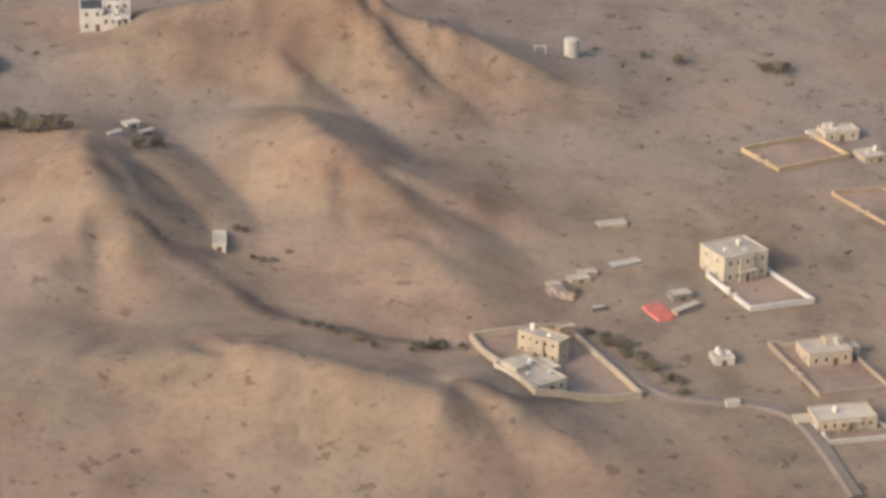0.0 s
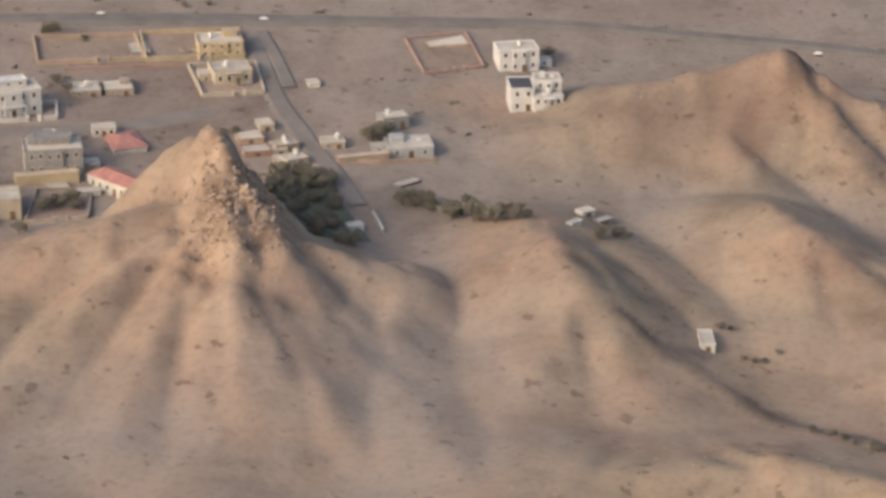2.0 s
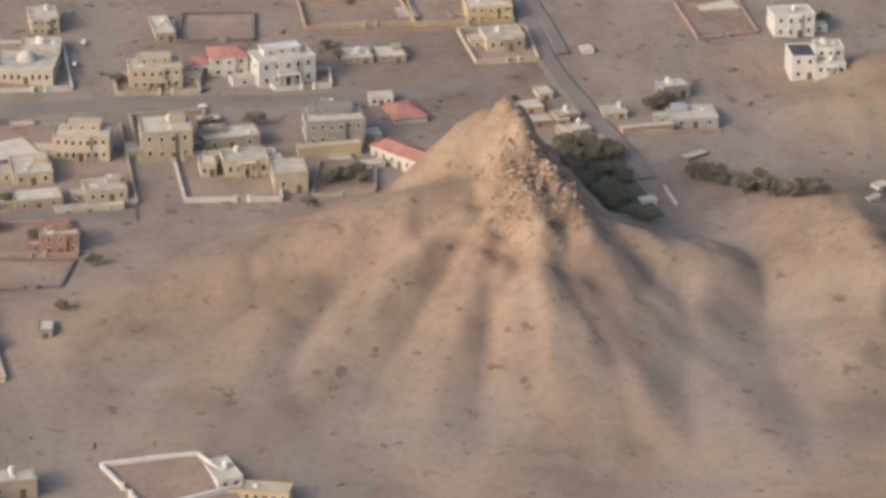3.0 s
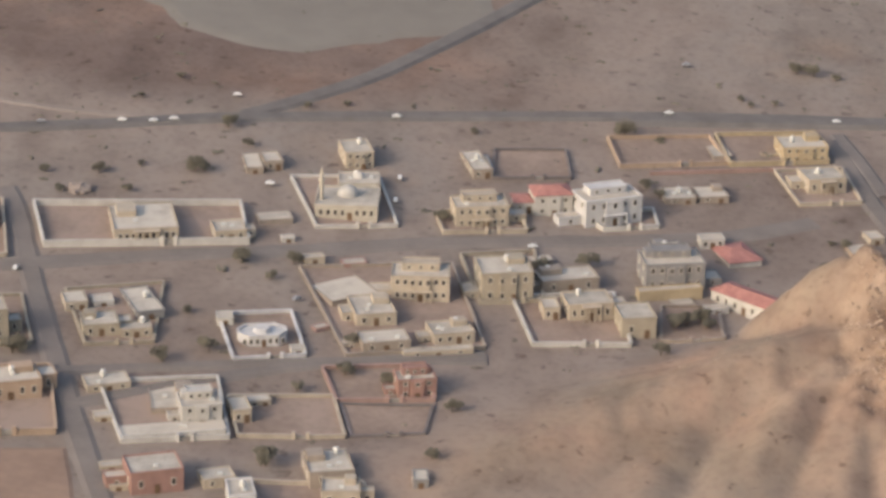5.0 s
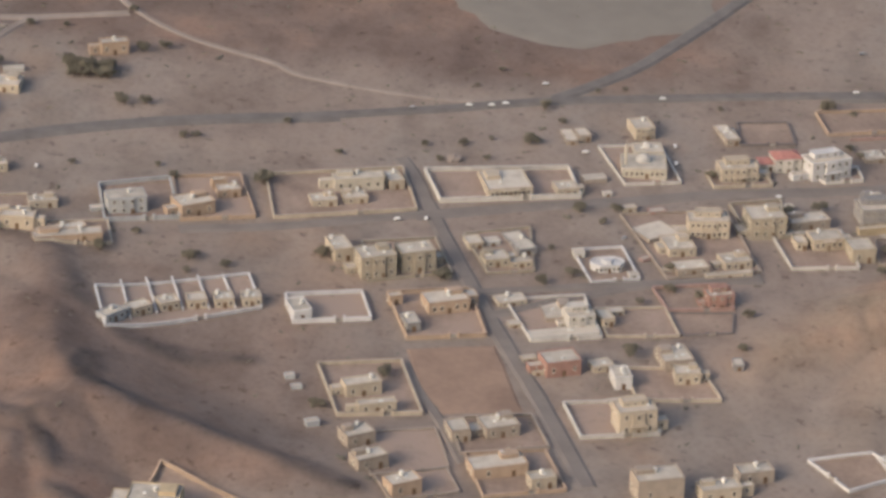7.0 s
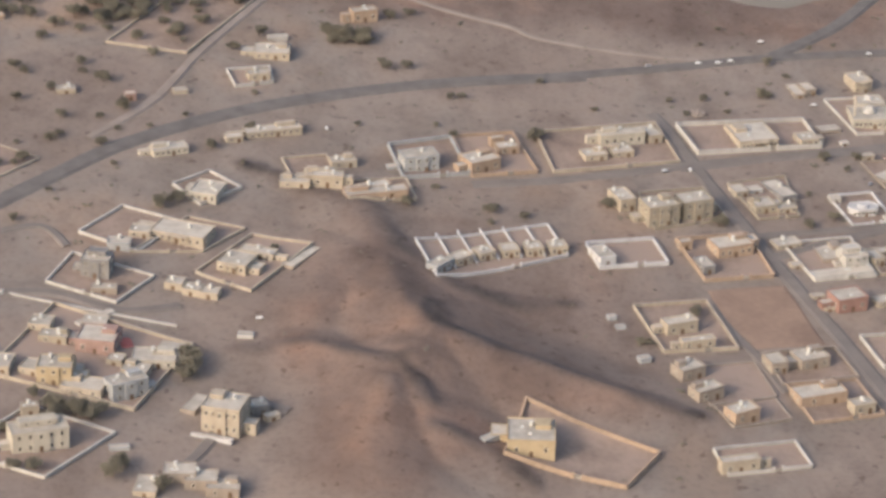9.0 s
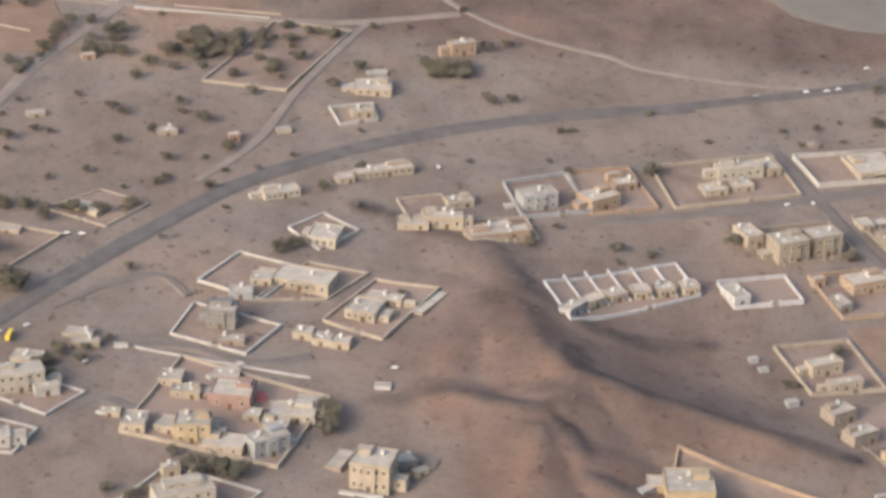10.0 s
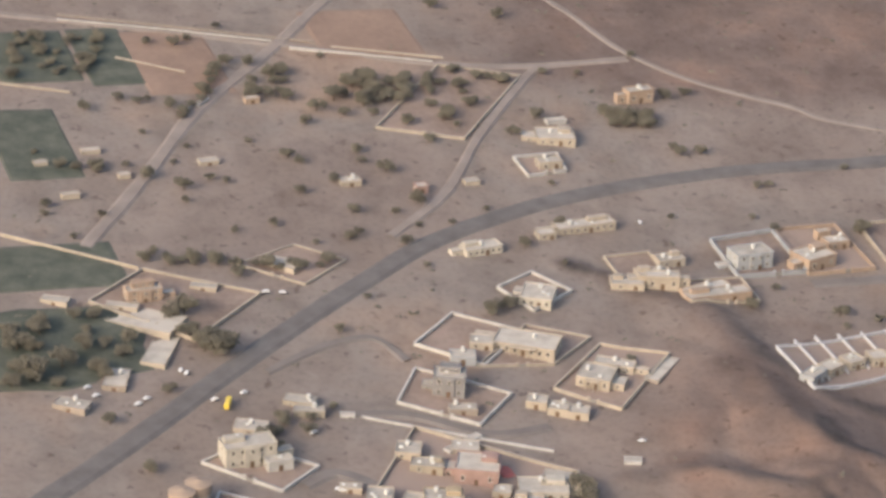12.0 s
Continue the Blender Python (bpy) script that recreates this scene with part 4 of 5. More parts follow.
house(9.51, 27.60, 13.4, 2.67, 1.73, 1.13, 'cream', 2, 6, 'porch')
house(12.98, 29.71, 13.5, 1.93, 1.61, 1.08, 'white', 2, 3, 'redroof')
house(11.59, 29.44, 9.9, 1.00, 1.30, 0.60, 'white', 1, 2, 'redroof')
house(15.80, 29.37, 25.1, 3.06, 1.79, 1.44, 'bright', 2, 5, 'porch')
house(19.35, 32.55, 13.5, 1.59, 1.64, 0.37, 'tan', 1, 2, '')
house(21.05, 33.06, 13.6, 1.54, 1.56, 0.37, 'tan', 1, 2, '')
house(25.86, 39.28, 12.3, 2.45, 1.95, 0.88, 'yellow', 2, 5, 'tank')
house(21.30, 39.30, 13.9, 1.04, 3.58, 0.25, 'tan', 1, 0, '')
house(26.80, 35.65, 17.2, 2.07, 1.84, 0.87, 'cream', 1, 4, 'porch')
house(5.14, 16.51, 15.9, 1.91, 2.36, 0.68, 'cream', 1, 3, '')
house(3.52, 18.72, 32.2, 2.52, 3.00, 0.34, 'tan', 1, 0, '')
house(7.22, 19.22, 3.5, 2.74, 1.80, 1.29, 'cream', 2, 7, 'porch')
house(5.92, 13.75, 17.9, 2.25, 1.44, 0.56, 'tan', 1, 3, '')
house(8.88, 15.19, 18.9, 1.94, 1.59, 0.62, 'cream', 1, 4, '')
house(8.44, 13.40, 16.2, 3.24, 0.52, 0.33, 'cream', 1, 3, '')
house(11.08, 20.32, 12.9, 2.47, 2.31, 1.49, 'sand', 2, 4, 'tank')
house(14.02, 21.56, 19.8, 2.84, 1.63, 0.72, 'tan', 1, 3, '')
house(13.36, 18.41, 12.7, 0.78, 1.25, 0.69, 'cream', 1, 2, '')
house(15.09, 18.95, 15.6, 2.16, 1.66, 0.91, 'cream', 1, 5, 'porch')
house(17.37, 17.84, 13.2, 1.64, 1.92, 1.08, 'sand', 1, 2, '')
house(19.03, 23.18, 12.9, 2.92, 2.06, 1.40, 'grey', 2, 6, '')
house(18.87, 25.72, 19.7, 1.55, 1.31, 0.65, 'grey', 1, 2, '')
house(18.97, 21.39, 16.9, 3.18, 0.56, 0.58, 'yellow', 1, 0, '')
house(22.98, 20.89, -40.9, 4.06, 1.43, 0.76, 'white', 1, 7, 'redroof')
house(22.23, 26.61, 23.1, 1.70, 2.50, 0.30, 'white', 1, 0, 'redroof')
house(21.02, 27.45, 13.2, 1.21, 0.77, 0.54, 'white', 1, 3, '')
house(-6.91, 12.42, 16.4, 1.64, 1.60, 0.66, 'sand', 1, 3, '')
house(-5.26, 12.33, 16.9, 1.44, 0.92, 0.50, 'cream', 1, 3, '')
house(-5.38, 15.09, 24.9, 1.29, 3.05, 0.50, 'grey', 1, 1, '')
house(-8.42, 14.48, 18.8, 1.04, 1.38, 0.50, 'cream', 1, 2, '')
house(-7.19, 14.87, 19.5, 0.95, 0.82, 0.34, 'white', 1, 1, '')
house(0.44, 12.99, 13.9, 2.22, 1.45, 0.61, 'bright', 1, 7, 'octagon')
house(-1.44, 14.29, 12.7, 0.73, 0.81, 0.45, 'white', 1, 1, '')
house(2.16, 12.19, 17.1, 0.65, 0.51, 0.33, 'white', 1, 1, '')
house(-5.78, 7.45, 21.2, 1.94, 1.24, 0.38, 'cream', 1, 3, '')
house(-2.75, 6.75, 12.2, 2.01, 2.71, 0.37, 'tan', 1, 0, '')
house(-1.39, 5.50, 16.8, 1.77, 1.57, 1.01, 'white', 2, 3, '')
house(-5.47, 4.55, 19.1, 0.79, 0.70, 0.27, 'cream', 1, 1, '')
house(-2.30, 3.82, 16.3, 4.43, 1.06, 0.37, 'white', 1, 0, '')
house(0.28, 6.01, 18.8, 0.82, 1.55, 0.70, 'cream', 1, 2, '')
house(0.96, 7.25, 20.5, 1.02, 0.71, 0.32, 'cream', 1, 2, '')
house(7.66, 9.76, 15.0, 1.74, 1.25, 0.93, 'terracotta', 2, 3, '')
house(5.35, -0.37, 6.4, 1.59, 1.33, 0.85, 'cream', 1, 3, '')
house(4.60, 1.65, 15.5, 1.92, 2.23, 0.78, 'tan', 1, 2, '')
house(1.26, -1.24, 13.5, 1.10, 1.61, 0.91, 'bright', 1, 1, '')
house(-2.54, -0.26, 20.3, 2.25, 1.78, 1.06, 'terracotta', 1, 3, '')
house(0.04, 0.33, 22.5, 1.37, 1.07, 0.49, 'cream', 1, 2, '')
house(-4.46, 0.51, 18.7, 0.93, 0.58, 0.28, 'cream', 1, 1, '')
house(-3.88, -1.04, 15.6, 0.75, 0.43, 0.28, 'cream', 1, 1, '')
house(2.04, -6.28, 16.1, 2.40, 1.65, 1.65, 'cream', 2, 3, 'porch')
house(1.56, -3.76, 16.7, 2.05, 1.24, 0.35, 'cream', 1, 3, '')
house(8.57, 1.09, 7.1, 0.64, 1.05, 0.42, 'grey', 1, 1, '')
house(3.29, -13.46, 15.6, 2.81, 1.73, 1.63, 'tan', 1, 2, '')
house(6.91, -12.89, 17.9, 2.45, 1.23, 0.89, 'cream', 1, 3, '')
house(9.08, -10.62, 17.8, 2.13, 1.25, 0.82, 'tan', 1, 2, '')
house(-16.47, 20.82, 14.2, 3.42, 1.17, 0.99, 'ivory', 1, 5, '')
house(-18.63, 18.23, 16.6, 1.74, 1.34, 0.53, 'cream', 1, 2, '')
house(-16.59, 19.04, 16.9, 1.63, 1.34, 0.53, 'cream', 1, 2, '')
house(-14.14, 21.87, 20.3, 1.04, 1.99, 0.75, 'cream', 1, 1, '')
house(-27.06, 15.53, 29.7, 2.43, 1.94, 0.97, 'peach', 1, 3, '')
house(-24.99, 18.11, 17.1, 1.61, 1.16, 0.65, 'peach', 1, 2, '')
house(-25.72, 18.94, 20.5, 1.02, 0.58, 0.74, 'peach', 1, 1, '')
house(-31.45, 14.89, 18.0, 2.60, 1.60, 1.15, 'pale', 2, 4, 'tank')
house(-35.15, 10.57, 26.7, 3.40, 1.00, 0.48, 'peach', 1, 2, '')
house(-38.42, 11.57, 9.3, 2.19, 1.32, 0.88, 'cream', 1, 3, 'tank')
house(-36.89, 14.27, 16.2, 1.86, 1.14, 0.56, 'cream', 1, 2, '')
house(-30.38, -0.14, 49.4, 1.56, 0.99, 0.69, 'pale', 1, 3, '')
house(-28.86, 1.45, 39.1, 1.39, 1.10, 0.69, 'cream', 1, 3, '')
house(-27.22, 2.62, 28.2, 1.28, 1.17, 0.70, 'cream', 1, 3, '')
house(-25.45, 3.30, 14.1, 1.21, 1.21, 0.70, 'cream', 1, 3, '')
house(-23.78, 3.74, 14.0, 1.22, 1.21, 0.70, 'cream', 1, 3, '')
house(-22.10, 4.18, 14.0, 1.22, 1.21, 0.70, 'cream', 1, 3, '')
house(-19.04, 3.51, 20.8, 1.18, 2.04, 0.78, 'bright', 1, 1, '')
house(-17.07, 11.53, 21.1, 1.27, 2.16, 1.00, 'cream', 1, 2, 'tank')
house(-14.60, 9.69, 19.8, 2.35, 1.94, 1.59, 'sand', 2, 4, 'tank')
house(-12.05, 10.84, 20.1, 2.30, 1.78, 1.52, 'sand', 2, 3, 'tank')
house(-9.90, 5.99, 20.9, 2.76, 1.84, 0.94, 'peach', 1, 5, 'tank')
house(-13.10, 5.90, 19.7, 0.90, 0.67, 0.71, 'peach', 1, 1, '')
house(-11.96, 3.23, 19.1, 0.92, 1.66, 0.70, 'grey', 1, 1, '')
house(-14.49, -5.15, 21.5, 2.29, 1.07, 0.95, 'cream', 1, 3, '')
house(-13.46, -7.08, 16.2, 2.36, 0.74, 0.75, 'cream', 1, 3, '')
house(-14.40, -10.59, 29.3, 1.84, 1.41, 0.89, 'tan', 1, 2, 'tank')
house(-13.51, -13.31, 31.3, 2.01, 1.23, 0.88, 'tan', 1, 2, 'tank')
house(-11.44, -15.57, 29.7, 1.93, 1.33, 0.95, 'peach', 1, 2, 'tank')
house(-8.51, -9.01, 18.8, 1.19, 1.61, 0.90, 'tan', 1, 2, '')
house(-6.11, -8.02, 21.6, 2.15, 1.76, 0.83, 'tan', 1, 3, '')
house(-6.07, -12.37, 19.9, 3.37, 1.69, 0.81, 'peach', 1, 2, '')
house(-3.43, -13.51, 20.5, 1.57, 0.97, 0.81, 'cream', 1, 2, 'tank')
house(-17.15, -9.27, 22.6, 0.81, 0.57, 0.37, 'pale', 1, 0, '')
house(-18.93, -4.23, 16.6, 0.60, 0.46, 0.30, 'pale', 1, 0, '')
house(-18.41, -5.32, 16.2, 0.63, 0.46, 0.23, 'pale', 1, 0, '')
house(-25.14, -20.46, -2.6, 2.95, 2.94, 1.24, 'yellow', 1, 3, '')
house(-54.74, -16.08, -4.1, 2.21, 1.86, 1.25, 'yellow', 2, 3, 'tank')
house(-52.35, -12.02, -10.6, 2.51, 2.29, 1.03, 'pink', 1, 3, 'tank')
house(-48.74, -13.42, -2.5, 2.80, 1.88, 0.63, 'ivory', 1, 4, '')
house(-50.30, -17.39, 29.6, 2.46, 1.33, 1.24, 'pale', 2, 3, 'tank')
house(-58.24, -15.43, -9.1, 1.48, 1.87, 0.70, 'cream', 1, 2, '')
house(-56.15, -10.20, -9.9, 1.45, 1.49, 0.56, 'cream', 1, 2, '')
house(-55.20, -11.65, -10.3, 1.87, 1.15, 0.55, 'sand', 1, 2, '')
house(-52.88, -17.29, -14.7, 2.68, 1.73, 0.62, 'cream', 1, 3, '')
house(-52.77, -9.38, -8.2, 1.62, 1.33, 0.40, 'cream', 1, 1, '')
house(-55.22, -23.67, 17.9, 3.51, 1.64, 1.44, 'ivory', 2, 5, '')
house(-56.01, -20.49, 15.1, 1.10, 0.67, 0.77, 'cream', 1, 1, '')
house(-44.00, -20.18, -16.4, 2.45, 2.30, 1.85, 'cream', 2, 5, 'tank')
house(-42.26, -18.57, 17.1, 1.63, 1.18, 0.78, 'grey', 1, 2, '')
house(-45.96, -18.19, -23.6, 1.01, 2.29, 0.31, 'tan', 1, 0, '')
house(-44.80, -21.86, -17.2, 2.66, 0.29, 0.23, 'bright', 1, 0, '')
house(-46.56, -26.06, -1.5, 1.99, 1.50, 0.68, 'tan', 1, 2, '')
house(-45.23, -26.64, -1.5, 1.98, 1.50, 0.68, 'tan', 1, 2, '')
house(-43.91, -27.33, -1.6, 1.98, 1.48, 0.68, 'tan', 1, 2, '')
house(-48.44, -27.43, -6.7, 1.39, 2.06, 0.38, 'cream', 1, 1, '')
house(-27.67, -20.69, 40.6, 1.48, 0.62, 0.31, 'pale', 1, 0, '')
house(-43.07, -10.19, -8.3, 1.01, 0.64, 0.24, 'white', 1, 0, '')
house(-50.34, -23.55, 10.9, 1.22, 0.51, 0.23, 'pale', 1, 0, '')
house(-47.69, 2.46, -20.1, 3.90, 2.29, 0.76, 'cream', 1, 7, 'porch')
house(-50.51, 2.43, -8.9, 1.45, 1.33, 0.53, 'cream', 1, 2, '')
house(-51.88, 0.49, -3.0, 1.54, 1.10, 0.57, 'pale', 1, 1, '')
house(-53.07, -3.05, -8.7, 1.92, 1.58, 1.34, 'grey', 2, 3, '')
house(-52.49, -5.33, -0.1, 1.67, 0.88, 0.44, 'tan', 1, 1, '')
house(-47.89, -4.06, -14.0, 1.25, 1.12, 0.52, 'cream', 1, 1, '')
house(-46.68, -4.70, -16.3, 1.22, 1.12, 0.52, 'cream', 1, 1, '')
house(-45.52, -5.09, -14.3, 1.24, 1.11, 0.52, 'cream', 1, 1, '')
house(-43.88, -1.08, -22.2, 2.10, 2.18, 0.76, 'cream', 1, 4, 'porch')
house(-42.51, 0.53, -21.1, 2.46, 1.04, 0.53, 'cream', 1, 4, '')
house(-39.67, 0.30, -31.0, 0.99, 3.63, 0.23, 'tan', 1, 0, '')
house(-46.25, 8.44, -16.5, 2.05, 2.35, 0.70, 'ivory', 1, 4, '')
house(-41.96, 18.10, 18.2, 4.16, 1.21, 0.56, 'cream', 1, 8, '')
house(-44.72, 16.61, 18.1, 1.23, 0.86, 0.48, 'cream', 1, 2, '')
house(-49.25, 14.15, 21.8, 2.65, 1.14, 0.55, 'ivory', 1, 6, '')
house(-40.22, 10.81, -1.7, 2.11, 1.38, 0.47, 'cream', 1, 2, '')
house(-37.91, 11.00, -2.6, 2.21, 1.04, 0.95, 'cream', 1, 3, '')
house(-34.57, 9.75, 15.3, 4.51, 1.15, 0.55, 'peach', 1, 2, '')
house(-43.22, 26.52, 14.0, 1.66, 0.99, 0.62, 'cream', 1, 2, '')
house(-42.25, 30.64, -1.8, 2.68, 2.11, 0.59, 'cream', 1, 4, '')
house(-41.89, 33.13, 15.6, 1.47, 0.60, 0.34, 'white', 1, 0, '')
house(-35.32, 37.57, 19.1, 2.02, 1.00, 1.03, 'peach', 1, 3, '')
house(-52.42, 21.68, 13.8, 0.79, 0.74, 0.57, 'pink', 1, 1, '')
house(-48.88, 23.32, 17.0, 1.03, 0.73, 0.33, 'cream', 1, 0, '')
house(-57.14, 22.05, 14.7, 1.38, 0.92, 0.40, 'cream', 1, 1, '')
house(-66.44, 23.48, 18.8, 1.31, 0.73, 0.32, 'cream', 1, 1, '')
house(-63.14, 32.82, 18.5, 1.04, 0.60, 0.42, 'peach', 1, 1, '')
house(-67.43, 31.20, 61.8, 1.55, 0.31, 0.25, 'white', 1, 0, '')
house(-66.56, 31.98, 60.3, 1.49, 0.33, 0.25, 'white', 1, 0, '')
house(-74.18, 23.73, 15.8, 1.27, 0.57, 0.32, 'cream', 1, 0, '')
house(-77.41, 21.52, 18.6, 0.88, 0.55, 0.32, 'cream', 1, 0, '')
house(-75.47, 17.42, 15.4, 1.19, 0.53, 0.39, 'cream', 1, 0, '')
house(-72.00, 20.72, 19.7, 0.78, 0.54, 0.32, 'cream', 1, 0, '')
house(-71.04, 5.47, 15.9, 2.22, 1.05, 0.83, 'peach', 2, 3, '')
house(-72.31, 4.10, -14.2, 1.99, 0.66, 0.30, 'cream', 1, 1, '')
house(-67.28, 7.08, -11.8, 1.65, 0.70, 0.31, 'cream', 1, 1, '')
house(-70.87, 2.74, -26.0, 4.27, 2.63, 0.30, 'cream', 1, 0, '')
house(-70.10, -0.64, -15.3, 1.50, 3.78, 0.29, 'cream', 1, 0, '')
house(-72.72, -4.20, -8.9, 1.38, 2.33, 0.36, 'tan', 1, 1, '')
house(-75.26, -7.32, -22.0, 2.00, 1.21, 0.36, 'tan', 1, 1, '')
house(-76.31, 4.32, -17.8, 1.71, 0.83, 0.30, 'cream', 1, 1, '')
house(-65.45, -11.77, 16.6, 3.03, 1.45, 1.36, 'ivory', 2, 5, 'tank')
house(-63.71, -12.42, 18.5, 1.54, 0.70, 0.72, 'white', 1, 1, '')
house(-65.09, -8.49, -12.0, 1.90, 1.34, 0.36, 'cream', 1, 1, '')
house(-62.08, -5.42, -16.8, 1.86, 1.07, 0.37, 'sand', 1, 2, '')
house(-61.62, -6.53, -1.5, 1.80, 0.87, 0.44, 'sand', 1, 1, '')
house(-62.37, 10.63, -29.2, 2.56, 1.33, 0.31, 'cream', 1, 1, '')
house(-59.39, -6.57, -1.9, 0.86, 0.44, 0.22, 'white', 1, 0, '')
house(-59.79, -14.26, -4.6, 1.27, 0.68, 0.36, 'cream', 1, 1, '')
house(-66.95, -18.19, 10.0, 2.75, 1.27, 0.89, 'white', 1, 4, '')
house(-69.45, -21.60, 28.9, 1.94, 1.30, 0.73, 'pale', 1, 2, '')
house(84.15, 28.19, 17.8, 2.02, 1.17, 0.59, 'ivory', 1, 3, '')
house(85.63, 25.83, 24.4, 1.35, 1.26, 0.39, 'cream', 1, 2, '')
house(77.17, 11.36, 28.8, 2.59, 2.22, 1.46, 'ivory', 2, 5, 'hall')
house(80.89, 3.10, 18.1, 2.20, 1.69, 0.76, 'cream', 1, 4, '')
house(81.17, -2.89, 13.0, 2.84, 1.58, 0.63, 'cream', 1, 6, 'porch')
house(66.77, -1.94, 37.7, 1.75, 3.22, 0.63, 'ivory', 1, 3, '')
house(67.46, 1.33, -37.5, 2.39, 0.90, 1.17, 'cream', 2, 5, 'hall')
house(68.54, 3.01, 23.7, 0.83, 0.49, 0.82, 'peach', 1, 1, '')
house(51.60, 9.62, 4.0, 0.66, 1.75, 0.42, 'white', 1, 1, '')
house(75.95, 2.07, 14.5, 0.99, 0.89, 0.41, 'white', 1, 1, '')
house(76.15, -2.09, 16.8, 0.67, 0.35, 0.29, 'white', 1, 0, '')
house(71.21, 15.43, 19.8, 1.50, 0.69, 0.19, 'cream', 1, 0, '')
house(71.76, 11.35, 29.7, 1.61, 0.59, 0.12, 'pale', 1, 0, '')
house(69.36, 9.18, 24.8, 1.06, 0.61, 0.24, 'cream', 1, 1, '')
house(74.53, 6.82, 44.5, 1.65, 0.47, 0.30, 'tan', 1, 0, '')
house(42.55, 35.00, 8.0, 1.30, 2.00, 1.35, 'bright', 2, 2, 'blackroof')
house(44.00, 34.15, 8.0, 1.60, 0.90, 0.62, 'bright', 1, 4, 'hall')
house(43.95, 35.30, 8.0, 1.45, 1.30, 1.25, 'bright', 2, 3, 'tank')
house(42.24, 40.57, 13.3, 2.25, 1.61, 1.26, 'bright', 2, 4, 'tank')
house(38.15, 43.21, 17.3, 2.30, 2.28, 0.20, 'peach', 1, 0, '')
house(31.29, 35.75, 17.9, 0.63, 0.75, 0.26, 'white', 1, 0, '')
house(36.81, 28.63, 10.6, 2.38, 1.92, 0.57, 'pale', 1, 3, '')
house(32.82, 28.43, 13.9, 1.23, 1.04, 0.38, 'cream', 1, 2, '')
house(34.53, 26.93, 19.1, 2.73, 0.50, 0.37, 'peach', 1, 0, '')
house(35.84, 31.50, 22.0, 1.45, 1.22, 0.70, 'grey', 1, 2, '')
house(34.60, 18.84, 25.2, 0.78, 0.58, 0.42, 'bright', 1, 1, '')
house(30.56, 25.93, 17.3, 1.13, 1.20, 0.31, 'peach', 1, 1, '')
house(28.49, 28.35, 16.6, 1.35, 1.22, 0.31, 'peach', 1, 1, '')
house(29.18, 29.93, 21.2, 0.77, 1.04, 0.38, 'cream', 1, 1, '')
house(28.99, 26.79, 18.9, 1.41, 1.01, 0.31, 'terracotta', 1, 1, '')
house(30.17, 27.01, 20.2, 0.82, 0.67, 0.31, 'cream', 1, 1, '')
house(45.42, 19.43, 49.0, 0.84, 0.32, 0.24, 'white', 1, 0, '')
house(17.40, -8.30, 26.9, 1.07, 1.93, 0.46, 'bright', 1, 2, '')
house(19.34, -9.50, -4.1, 2.01, 0.86, 0.61, 'yellow', 1, 5, '')
house(-12.21, -21.28, 14.9, 2.55, 0.79, 0.94, 'cream', 1, 3, '')
house(-52.84, -8.87, 43.3, 2.91, 0.51, 0.23, 'white', 1, 0, '')
house(-49.79, -14.91, -15.2, 1.72, 1.35, 0.53, 'cream', 1, 2, '')
house(-51.13, -13.84, -15.2, 1.04, 1.07, 0.46, 'sand', 1, 1, '')
house(-56.24, -15.46, -19.8, 1.41, 1.49, 0.53, 'cream', 1, 2, '')
house(-48.13, -13.49, -8.1, 1.70, 1.20, 0.46, 'sand', 1, 2, '')
house(-68.99, -22.53, 22.1, 1.51, 1.22, 0.88, 'cream', 1, 2, '')
house(-53.68, -15.40, -7.3, 1.12, 1.09, 0.47, 'cream', 1, 1, '')
house(-47.71, -11.81, -16.2, 1.66, 1.00, 0.32, 'tan', 1, 0, '')
house(-41.20, -19.39, 28.8, 0.99, 0.57, 0.39, 'cream', 1, 1, '')
house(19.55, 20.96, 18.5, 1.13, 0.82, 0.17, 'tan', 1, 0, '')
house(21.22, 20.48, 21.5, 1.10, 0.56, 0.29, 'white', 1, 1, '')
house(9.56, 33.58, 11.1, 0.39, 2.23, 0.44, 'pale', 1, 0, '')
house(1.94, 21.18, 20.0, 0.97, 0.58, 0.41, 'cream', 1, 1, '')
house(3.85, 21.43, 22.0, 1.13, 0.71, 0.23, 'terracotta', 1, 1, '')
house(2.94, 14.57, 39.4, 0.72, 0.45, 0.22, 'pink', 1, 0, '')
house(12.72, 23.77, 19.0, 1.14, 0.72, 0.23, 'tan', 1, 0, '')
free_wall([(17.93, 34.84), (25.89, 37.34)], 0.19, 'pink')
free_wall([(-76.50, 42.96), (-68.51, 42.78), (-61.27, 42.27)], 0.21, 'white')
free_wall([(-60.03, 41.41), (-49.77, 41.03)], 0.21, 'white')
free_wall([(-79.78, 11.89), (-71.25, 8.84)], 0.23, 'cream')
free_wall([(-58.56, -6.63), (-56.62, -7.15), (-47.56, -9.16)], 0.15, 'white')
free_wall([(33.05, 26.60), (35.35, 26.63), (38.30, 27.52)], 0.19, 'peach')
free_wall([(-80.24, 32.52), (-75.48, 32.06)], 0.16, 'cream')
free_wall([(-29.18, 0.22), (-30.45, 4.87)], 0.23, 'bright')
free_wall([(-27.71, 1.46), (-28.94, 5.74)], 0.23, 'bright')
free_wall([(-26.18, 2.32), (-27.36, 6.20)], 0.23, 'bright')
free_wall([(-24.59, 2.76), (-25.77, 6.63)], 0.23, 'bright')
free_wall([(-22.98, 3.20), (-24.18, 7.06)], 0.23, 'bright')

